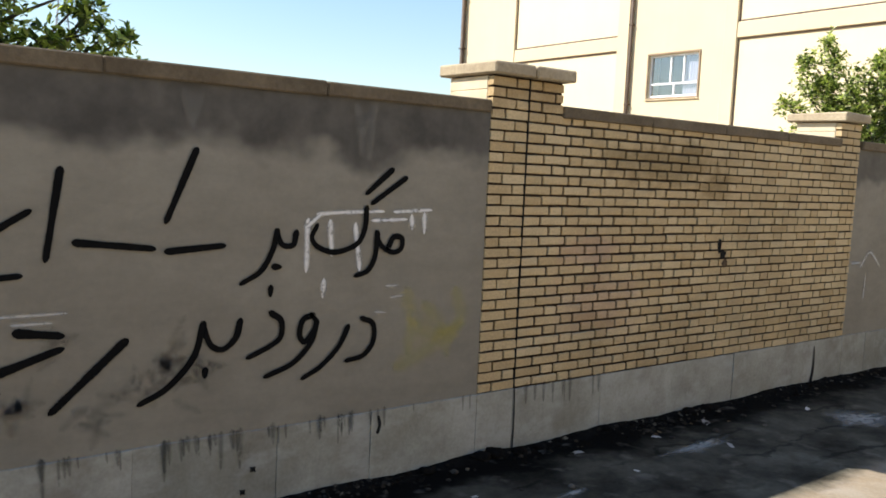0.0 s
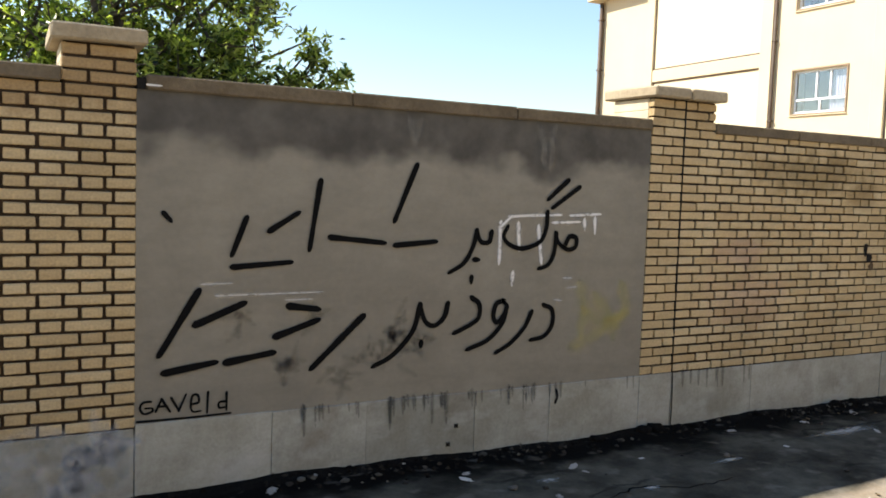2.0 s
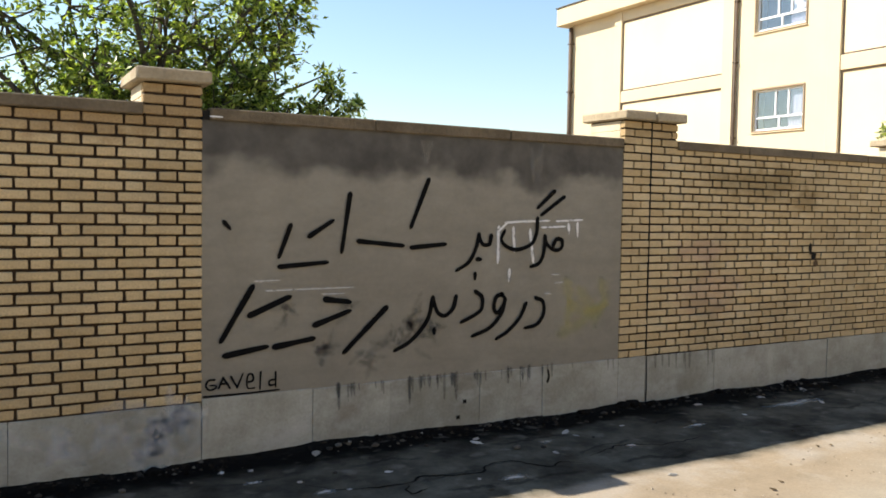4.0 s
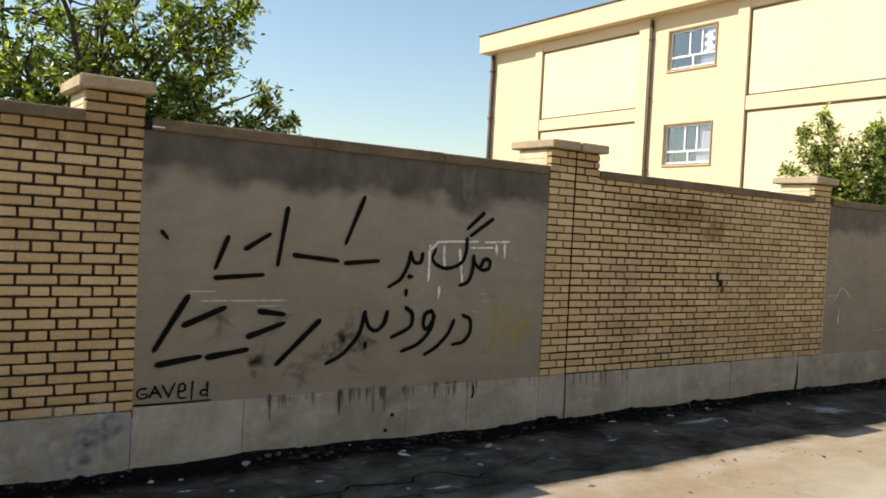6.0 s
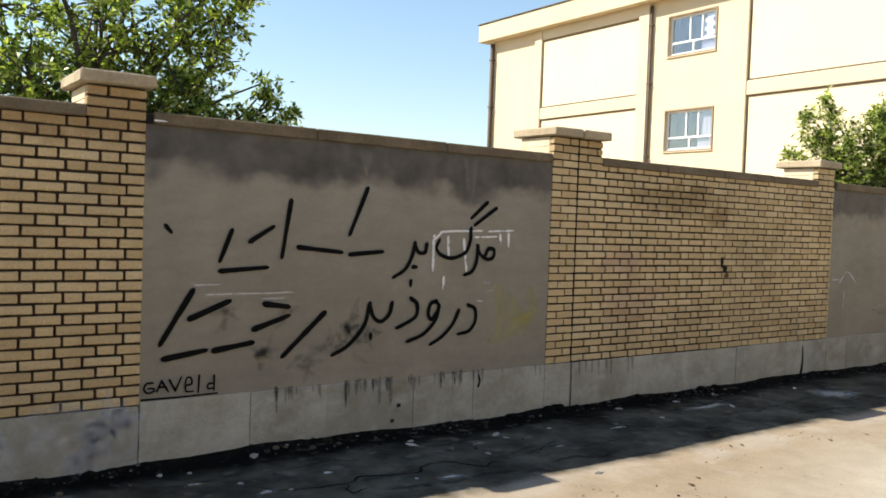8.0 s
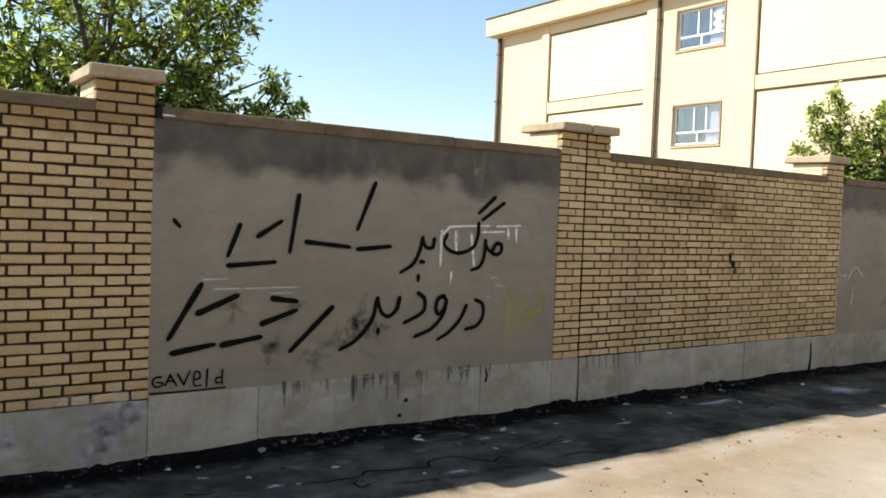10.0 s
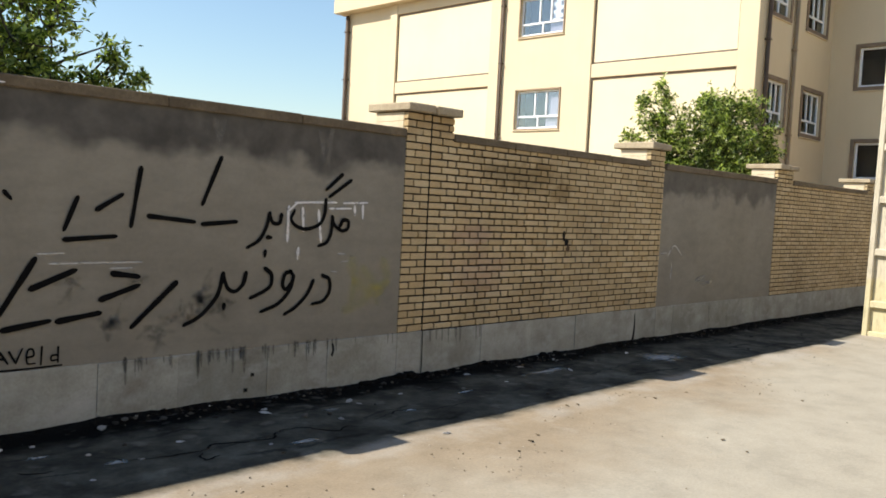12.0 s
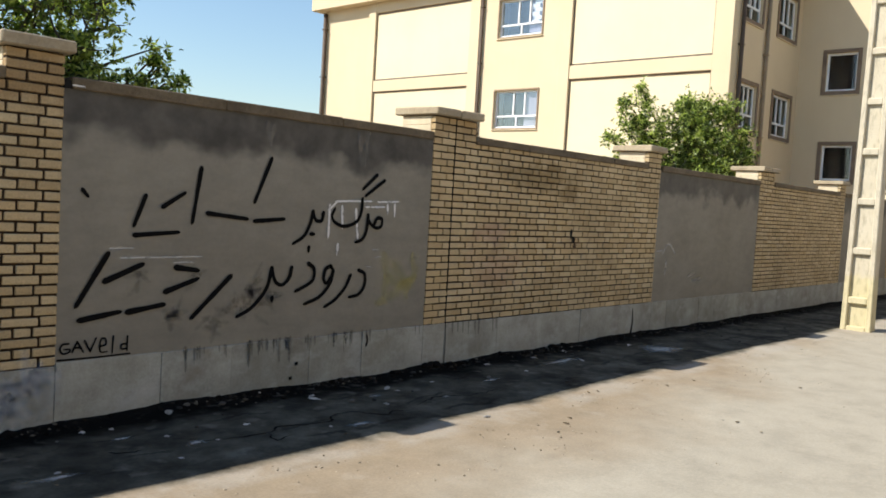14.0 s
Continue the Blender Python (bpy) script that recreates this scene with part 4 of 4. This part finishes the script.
def tree(name, label, base, boughs, twigs, clumps, leaf, spread, size, material, seed, trunk_r=0.11):
    """boughs: tips of the main limbs, from the base; twigs per bough end in clumps of leaves."""
    rng = random.Random(seed)
    random.seed(seed)
    ob = thing(name, label, "tree", at=pose(*base))
    wood = bmesh.new()
    verts, faces = [], []
    fork = Vector((0.05, 0.02, 1.35))
    limb(wood, (0, 0, -0.1), fork, trunk_r, trunk_r * 0.75, 0.04)
    for tip, reach in boughs:
        tip = Vector(tip)
        line = limb(wood, fork, tip, trunk_r * 0.34, 0.006)
        for _ in range(3 if reach < 0.13 else 2 if reach < 0.3 else 5):
            leaves(verts, faces, tip + Vector([rng.gauss(0, reach * 0.3) for _ in range(3)]), spread, leaf, size, rng)
        for _ in range(3 if reach < 0.13 else twigs // 2 if reach < 0.3 else twigs):
            t = rng.uniform(0.35, 1.0)
            start = line[min(int(t * len(line)), len(line) - 1)]
            way = Vector([rng.gauss(0, 1) for _ in range(3)]).normalized()
            end = start + way * reach * rng.uniform(0.4, 1.0)
            limb(wood, start, end, 0.012, 0.004, 0.1, 3, 5)
            for _ in range(clumps):
                c = start.lerp(end, rng.uniform(0.35, 1.1))
                leaves(verts, faces, c, spread, leaf, size, rng)
    part("trunk", wood, BARK, ob, smooth=True)
    part("crown", leaf_mesh("crown", verts, faces, material), None, ob, "loose crown of small green leaves with gaps")
    return ob


tree("tree", "green broadleaf tree rising behind the brick wall", (0.0, 2.2, 0), [
    ((-1.2, 0.0, 3.1), 0.7), ((-0.6, -0.3, 3.8), 0.75), ((0.1, 0.1, 4.2), 0.75), ((0.85, 0.0, 3.9), 0.6), ((-1.6, 0.3, 2.5), 0.65),
    ((0.4, -0.3, 3.0), 0.6), ((-0.4, -0.4, 2.6), 0.6), ((0.72, -0.4, 2.62), 0.42), ((0.0, 0.6, 3.4), 0.7), ((-2.0, 0.2, 3.4), 0.75),
    ((1.15, 0.2, 3.45), 0.45), ((0.95, 0.1, 2.95), 0.42), ((0.2, -0.2, 3.5), 0.6), ((-0.9, 0.1, 2.3), 0.6), ((-0.5, 0.1, 3.1), 0.7), ((-1.3, 0.1, 3.9), 0.75),
    ((0.6, -0.4, 2.4), 0.38), ((1.3, 0.0, 3.3), 0.32), ((1.45, 0.1, 3.75), 0.36), ((0.2, -0.5, 2.35), 0.4), ((-0.3, -0.5, 2.4), 0.45), ((1.2, 0.0, 3.05), 0.26), ((1.5, 0.2, 3.5), 0.2),
    ((0.95, -0.5, 2.38), 0.2), ((1.1, -0.62, 2.34), 0.15), ((1.27, -0.66, 2.38), 0.1), ((1.36, -0.68, 2.62), 0.03), ((1.47, -0.68, 2.58), 0.03),
    ((1.5, -0.7, 2.36), 0.1), ((1.6, -0.7, 2.36), 0.07), ((1.4, -0.68, 2.28), 0.1), ((1.44, -0.68, 2.4), 0.08), ((1.56, -0.7, 2.3), 0.08), ((1.2, -0.65, 2.28), 0.14), ((1.38, -0.68, 2.55), 0.03), ((1.45, -0.68, 2.5), 0.04), ((1.0, -0.55, 2.25), 0.2), ((0.85, -0.5, 2.55), 0.2),
], 25, 4, 13, 0.05, 0.07, LEAF, 5)
tree("bush_tree", "dense green tree with uneven lobes between the wall and the school", (17.4, 4.3, 0), [
    ((-1.12, 1.28, 4.2), 0.22), ((-0.89, 1.07, 4.5), 0.2), ((-0.8, 0.96, 4.32), 0.22), ((-1.17, 1.3, 3.88), 0.22), ((-0.96, 1.07, 3.7), 0.4),
    ((-1.45, 1.54, 3.3), 0.2), ((-1.21, 1.31, 3.6), 0.15), ((-1.25, 1.34, 3.2), 0.25),
    ((-0.32, 0.43, 3.95), 0.52), ((0.0, 0.12, 4.02), 0.5), ((0.29, -0.2, 3.85), 0.55), ((-0.6, 0.67, 3.45), 0.6),
    ((0.66, -0.57, 4.12), 0.45), ((-0.15, 0.22, 4.22), 0.34), ((0.2, -0.12, 4.2), 0.32), ((0.4, -0.3, 4.1), 0.35), ((0.89, -0.86, 3.68), 0.5), ((1.0, -1.0, 3.24), 0.45), ((0.75, -0.8, 2.9), 0.55),
    ((-0.13, 0.15, 3.2), 0.7), ((0.35, -0.35, 3.15), 0.7), ((-0.66, 0.68, 2.9), 0.6), ((0.1, -0.1, 2.6), 0.7), ((0.6, -0.3, 3.5), 0.6),
], 32, 4, 18, 0.085, 0.10, BUSH_LEAF, 8)

# ---- far pylon over the tree tops ----
n = Nodes("weathered_steel", 0.6, metal=0.6)
STEEL = n.colour(n.ramp(n.noise(3), (0.3, (0.30, 0.31, 0.33)), (0.7, (0.40, 0.41, 0.43)))).mat
n = Nodes("glazed_insulator", 0.35)
INSULATOR = n.colour(n.ramp(n.noise(5), (0.3, (0.10, 0.09, 0.085)), (0.7, (0.17, 0.15, 0.14)))).mat


def strut(bm, a, b, r):
    """A straight steel bar of square section."""
    a, b = Vector(a), Vector(b)
    q = (b - a).to_track_quat("Z", "Y")
    ends = [[bm.verts.new(p + q @ Vector((sx * r, sy * r, 0))) for sx, sy in ((-1, -1), (1, -1), (1, 1), (-1, 1))] for p in (a, b)]
    for k in range(4):
        bm.faces.new((ends[0][k], ends[0][(k + 1) % 4], ends[1][(k + 1) % 4], ends[1][k]))
    bm.faces.new(ends[0][::-1]), bm.faces.new(ends[1])


def pylon(x, y, turn):
    """A lattice power pylon: a tapered mast of four legs with cross bracing, and cross arms with hanging insulators."""
    ob = thing("power_pylon", "far grey steel lattice power pylon with hanging insulators", "pylon", at=pose(x, y, -0.02, 0, 0, turn))
    H, arms = 36.0, (26.4, 29.9, 33.4)

    def half(z):
        return max(0.55, 2.6 - 2.05 * z / 22.0) if z < 33 else 0.55 - 0.4 * (z - 33) / 3.0

    levels = [0, 4, 8, 11.5, 14.5, 17.5, 20, 22, 24.2, 26.4, 28.15, 29.9, 31.65, 33.4, H]
    corners = ((-1, -1), (1, -1), (1, 1), (-1, 1))
    for sx, sy in corners:
        bm = bmesh.new()
        for a, b in zip(levels, levels[1:]):
            strut(bm, (sx * half(a), sy * half(a), a), (sx * half(b), sy * half(b), b), 0.05)
        part("leg", bm, STEEL, ob)
    brace = bmesh.new()
    for a, b in zip(levels, levels[1:]):
        for (px, py), (qx, qy) in zip(corners, corners[1:] + corners[:1]):
            strut(brace, (px * half(a), py * half(a), a), (qx * half(b), qy * half(b), b), 0.02)
            strut(brace, (qx * half(a), qy * half(a), a), (px * half(b), py * half(b), b), 0.02)
            strut(brace, (px * half(b), py * half(b), b), (qx * half(b), qy * half(b), b), 0.03)
    part("bracing", brace, STEEL, ob)
    for z in arms:
        for side_x in (-1, 1):
            bm = bmesh.new()
            tip = (side_x * 4.5, 0, z)
            for sy in (-1, 1):
                strut(bm, (side_x * 0.55, sy * 0.5, z), tip, 0.05)
                strut(bm, (side_x * 0.55, sy * 0.5, z + 0.9), tip, 0.045)
            for k in range(1, 4):
                u = side_x * (0.55 + 3.95 * k / 4)
                strut(bm, (u, 0.5 * (1 - k / 4), z), (u, 0.5 * (1 - k / 4), z + 0.9 * (1 - k / 4)), 0.03)
                strut(bm, (u, -0.5 * (1 - k / 4), z), (u, 0.5 * (1 - k / 4), z), 0.03)
            arm = part("cross_arm", bm, STEEL, ob)
            bm = bmesh.new()
            for k in range(14):
                bmesh.ops.create_cone(bm, cap_ends=True, segments=8, radius1=0.1, radius2=0.04, depth=0.2, matrix=Matrix.Translation((tip[0], 0, z - 0.15 - 0.2 * k)))
            part("insulator", bm, INSULATOR, arm, "dark string of glazed insulators")
    return ob


pylon(28.0, 124.8, -16.0)

# ---- loose things on the ground ----
random.seed(3)


def lump(r, flat=0.6, seed=0):
    bm = bmesh.new()
    bmesh.ops.create_icosphere(bm, subdivisions=2, radius=r)
    for v in bm.verts:
        v.co *= 1 + 0.45 * noise.noise(v.co / r * 1.3 + Vector((seed * 7.1, 0, 0)))
        v.co.z *= flat
    return bm


PEBBLES = [mesh_of("stone", lump(1.0, 0.6, k), PEBBLE, True) for k in range(6)]
for k in range(50):
    x = random.uniform(-1.2, 9.5)
    y = -0.06 - abs(random.gauss(0, 0.35)) if k < 45 else random.uniform(-2.6, -0.4)
    r = random.uniform(0.008, 0.026)
    ob = new("stone", PEBBLES[k % 6])
    ob.matrix_basis = pose(x, y, ground_height(x, y) + 0.3 * r, 0, 0, random.uniform(0, 360)) @ Matrix.Scale(r, 4)
    tagged(ob, "small grey stone lying on the street ground", "stone", "stones along the wall")


def scrap(x, y, w, d, seed):
    """A crumpled bit of paper or plastic."""
    bm = bmesh.new()
    bmesh.ops.create_icosphere(bm, subdivisions=3, radius=0.5)
    for v in bm.verts:
        q = v.co * 3.2 + Vector((seed * 3.7, 0, 0))
        v.co *= 0.5 + 1.1 * abs(noise.noise(q)) + 0.55 * noise.noise(q * 2.1) + 0.3 * noise.noise(q * 4.3)
        v.co = Vector((v.co.x * w, v.co.y * d, v.co.z * 0.3 * d))
    ob = part("litter", bm, LITTER, at=pose(x, y, ground_height(x, y) + 0.12 * d, 0, 0, seed * 57 % 360))
    return tagged(ob, "crumpled pale scrap of litter on the ground", "litter", "litter along the wall")


for k, (x, y, w, d) in enumerate(((0.652, -0.225, 0.13, 0.08), (1.687, -0.461, 0.11, 0.06), (2.385, -1.533, 0.09, 0.05), (5.2, -0.3, 0.14, 0.07), (4.6, -0.35, 0.08, 0.05), (3.9, -0.3, 0.09, 0.05), (2.4, -0.5, 0.16, 0.06), (0.2, -0.35, 0.05, 0.04), (0.9, -0.75, 0.06, 0.04), (6.2, -0.5, 0.1, 0.05), (0.94, -0.09, 0.05, 0.04), (1.48, -0.07, 0.04, 0.03), (1.74, -0.37, 0.08, 0.05), (2.03, -0.87, 0.06, 0.05), (0.38, -0.69, 0.05, 0.04), (0.58, -0.93, 0.04, 0.03), (0.04, -0.31, 0.06, 0.04), (0.24, -1.09, 0.05, 0.03), (-0.37, -0.93, 0.05, 0.04), (1.31, -1.1, 0.05, 0.03), (2.41, -0.6, 0.06, 0.03), (2.9, -0.52, 0.06, 0.03), (4.87, -0.73, 0.12, 0.04), (3.96, -0.72, 0.06, 0.03))):
    scrap(x, y, 0.8 * w, 0.8 * d, k + 1)

for k, (x, r) in enumerate(((3.42, 0.07), (3.62, 0.05), (3.3, 0.06), (3.78, 0.045), (2.9, 0.05), (5.3, 0.06), (5.5, 0.05), (-0.3, 0.05), (1.4, 0.04), (4.4, 0.04))):
    ob = part("earth_clod", lump(r, 0.55, k), EARTH, smooth=True, at=pose(x, -0.08, ground_height(x, -0.08) + 0.2 * r))
    tagged(ob, "dark crumbling clod of earth against the plinth", "earth clod", "clods along the wall")


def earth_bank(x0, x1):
    """Low uneven bank of dark earth along the plinth; its near-black tone also stands for the shade there."""
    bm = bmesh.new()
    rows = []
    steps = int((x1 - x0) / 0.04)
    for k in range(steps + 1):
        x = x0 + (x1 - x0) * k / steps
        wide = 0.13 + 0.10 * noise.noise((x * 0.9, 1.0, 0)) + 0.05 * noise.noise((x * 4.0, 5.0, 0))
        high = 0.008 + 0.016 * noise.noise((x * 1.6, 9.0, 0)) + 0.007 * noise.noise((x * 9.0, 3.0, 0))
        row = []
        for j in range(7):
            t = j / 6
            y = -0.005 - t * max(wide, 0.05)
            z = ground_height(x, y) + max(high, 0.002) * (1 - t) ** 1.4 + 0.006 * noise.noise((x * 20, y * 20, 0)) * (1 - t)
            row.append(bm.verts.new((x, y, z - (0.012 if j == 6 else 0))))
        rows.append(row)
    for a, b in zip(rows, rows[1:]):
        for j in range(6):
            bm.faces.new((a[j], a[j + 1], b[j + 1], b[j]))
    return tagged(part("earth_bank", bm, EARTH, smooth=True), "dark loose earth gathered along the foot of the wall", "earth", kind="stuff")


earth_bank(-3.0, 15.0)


def crumbs(name, count, spot, size, material, label, category, seed):
    """Many small angular bits, past counting, in one mesh."""
    rng = random.Random(seed)
    verts, faces = [], []
    for _ in range(count):
        x, y = spot(rng)
        r = size * rng.uniform(0.35, 1.0) ** 2 * 1.6
        z = ground_height(x, y) + 0.25 * r
        k = len(verts)
        turn = rng.uniform(0, math.tau)
        for a, h in ((0, 0), (1.57, 0), (3.14, 0), (4.71, 0)):
            d = r * rng.uniform(0.6, 1.2)
            verts.append((x + d * math.cos(a + turn), y + d * math.sin(a + turn), z + rng.uniform(-0.2, 0.2) * r))
        verts += [(x, y, z + r * rng.uniform(0.4, 0.8)), (x, y, z - r * 0.5)]
        for j in range(4):
            faces += [(k + j, k + (j + 1) % 4, k + 4), (k + (j + 1) % 4, k + j, k + 5)]
    return tagged(part(name, leaf_mesh(name, verts, faces, material)), label, category, kind="stuff")


n = Nodes("crumb", 1.0, spec=0.05)
CRUMB = n.colour(n.ramp(n.island(), (0.0, (0.006, 0.005, 0.004)), (0.65, (0.018, 0.015, 0.012)), (0.94, (0.045, 0.038, 0.03)), (1.0, (0.14, 0.125, 0.10)))).mat
n = Nodes("grit", 0.95)
GRIT = n.colour(n.ramp(n.island(), (0.0, (0.06, 0.05, 0.035)), (0.4, (0.20, 0.16, 0.11)), (0.8, (0.32, 0.27, 0.20)), (1.0, (0.42, 0.37, 0.30)))).mat


def by_the_wall(rng):
    while True:
        x = rng.uniform(-2.0, 13.0)
        if noise.noise((x * 1.1, 0.0, 11.0)) + 0.45 > rng.random():
            return x, -0.02 - abs(rng.gauss(0, 0.11))


crumbs("debris", 2600, by_the_wall, 0.016, CRUMB, "dark crumbs of earth and dry leaves along the wall", "debris", 21)
def along_the_dust(rng):
    while True:
        x, y = rng.uniform(-2.5, 11.0), -1.5 - abs(rng.gauss(0, 0.8))
        if noise.noise((x * 1.6, y * 1.6, 5.0)) * 1.6 > rng.uniform(-0.15, 1.0):
            return x, y


crumbs("grit", 700, along_the_dust, 0.0065, GRIT, "tan grit scattered over the dusty street", "grit", 22)


def lime_sheen(x, y, rx, ry, seed):
    """Thin pale patch on the asphalt: dried splashes, and one wide patch of painted sheen."""
    rng = random.Random(seed)
    bm = bmesh.new()
    uv = bm.loops.layers.uv.new("UVMap")
    mid = bm.verts.new((x, y, ground_height(x, y) + 0.003))
    rim = []
    for k in range(20):
        d = rng.uniform(0.55, 1.2)
        px, py = x + rx * d * math.cos(k * math.tau / 20), y + ry * d * math.sin(k * math.tau / 20)
        rim.append(bm.verts.new((px, py, ground_height(px, py) + 0.003)))
    for k in range(20):
        f = bm.faces.new((mid, rim[k], rim[(k + 1) % 20]))
        for loop, u in zip(f.loops, (0.5, 1.0, 1.0)):
            loop[uv].uv = (u, 0.5)
    return tagged(part("lime_sheen_patch", bm, LIME_SHEEN), "thin pale lime splash or painted sheen on dark asphalt", "splash", "splashes on the asphalt")


LIME_SHEEN = paint("lime_sheen_patch", (0.42, 0.41, 0.38), 0.49, 0.62)
# the widest patch, at x 6.3, paints a bluish sheen on the asphalt
for k, (x, y, rx, ry) in enumerate(((2.12, -0.65, 0.12, 0.045), (1.51, -1.17, 0.15, 0.06), (6.3, -0.85, 0.55, 0.28), (0.45, -0.9, 0.12, 0.05), (4.7, -0.62, 0.5, 0.12), (2.6, -0.95, 0.1, 0.05), (0.15, -0.56, 0.1, 0.04), (3.4, -0.75, 0.2, 0.05), (-0.4, -1.0, 0.2, 0.06))):
    lime_sheen(x, y, rx, ry, k + 40)

# ---- cracks in the asphalt and dry leaves ----
def ground_crack(points, width):
    """A thin dark crack that runs over the ground."""
    line = smooth_line([(x, y, 0) for x, y in points], 8)
    last = len(line) - 1
    bm = bmesh.new()
    rows = []
    for k, p in enumerate(line):
        way = (line[min(k + 1, last)] - line[max(k - 1, 0)]).normalized()
        aside = Vector((-way.y, way.x, 0))
        p = p + aside * (0.022 * noise.noise((p.x * 17, p.y * 17, 2.0)) + 0.012 * noise.noise((p.x * 55, p.y * 55, 4.0)))
        w = width * (0.55 + 0.6 * noise.noise((p.x * 6, p.y * 6, 8.0))) * min(1.0, 0.2 + 4 * k / last, 0.2 + 4 * (last - k) / last)
        rows.append([bm.verts.new((q.x, q.y, ground_height(q.x, q.y) + 0.0025)) for q in (p - aside * w, p + aside * w)])
    for a, b in zip(rows, rows[1:]):
        bm.faces.new((a[0], a[1], b[1], b[0]))
    return part("crack", bm, EARTH, ground_sheet, "thin black crack in the asphalt")


ground_crack([(0.38, -0.75), (0.56, -0.92), (0.90, -0.98), (1.05, -0.91), (1.36, -1.0), (1.51, -0.89), (1.68, -0.91), (1.81, -1.08), (1.97, -1.04), (2.16, -1.2)], 0.013)
ground_crack([(-0.02, -0.76), (0.05, -0.82), (0.14, -0.84)], 0.013)
ground_crack([(0.90, -0.98), (0.84, -1.15), (0.98, -1.11)], 0.009)
ground_crack([(2.2, -1.0), (2.55, -0.92), (2.8, -1.02), (3.2, -1.0)], 0.01)

n = Nodes("dry_leaf", 0.9)
DRY = n.colour(n.ramp(n.random(), (0.0, (0.07, 0.05, 0.03)), (0.6, (0.15, 0.108, 0.06)), (1.0, (0.26, 0.20, 0.12)))).mat


def dry_leaf(x, y, size, turn):
    """A curled dry leaf with a raised midrib."""
    bm = bmesh.new()
    rows = []
    for k in range(6):
        t = k / 5
        wide = 0.34 * math.sin(math.pi * min(0.97, t + 0.06)) * size
        lift = 0.22 * size * (t - 0.5) ** 2
        rows.append([bm.verts.new(((t - 0.5) * size, w * wide, lift + 0.12 * size * abs(w))) for w in (-1, 0, 1)])
    for a, b in zip(rows, rows[1:]):
        for j in range(2):
            bm.faces.new((a[j], b[j], b[j + 1], a[j + 1]))
    bmesh.ops.solidify(bm, geom=list(bm.faces), thickness=0.002)
    ob = part("dry_leaf", bm, DRY, at=pose(x, y, ground_height(x, y) + 0.004, 0, 0, turn))
    return tagged(ob, "curled brown dry leaf on the street ground", "leaf", "dry leaves on the street")


rng = random.Random(17)
for x, y in ((2.86, -1.92), (2.69, -2.0), (3.71, -1.54), (3.82, -1.56), (4.45, -1.78), (4.50, -1.84), (4.96, -1.87), (3.84, -2.75), (3.71, -2.98), (5.24, -0.31), (5.06, -0.28), (5.36, -0.38), (4.70, -0.29), (4.64, -0.31), (5.15, -0.24), (5.3, -0.22), (1.27, -1.29), (-0.45, -1.11), (5.6, -2.6), (6.4, -3.3)):
    dry_leaf(x, y, rng.uniform(0.018, 0.042), rng.uniform(0, 360))
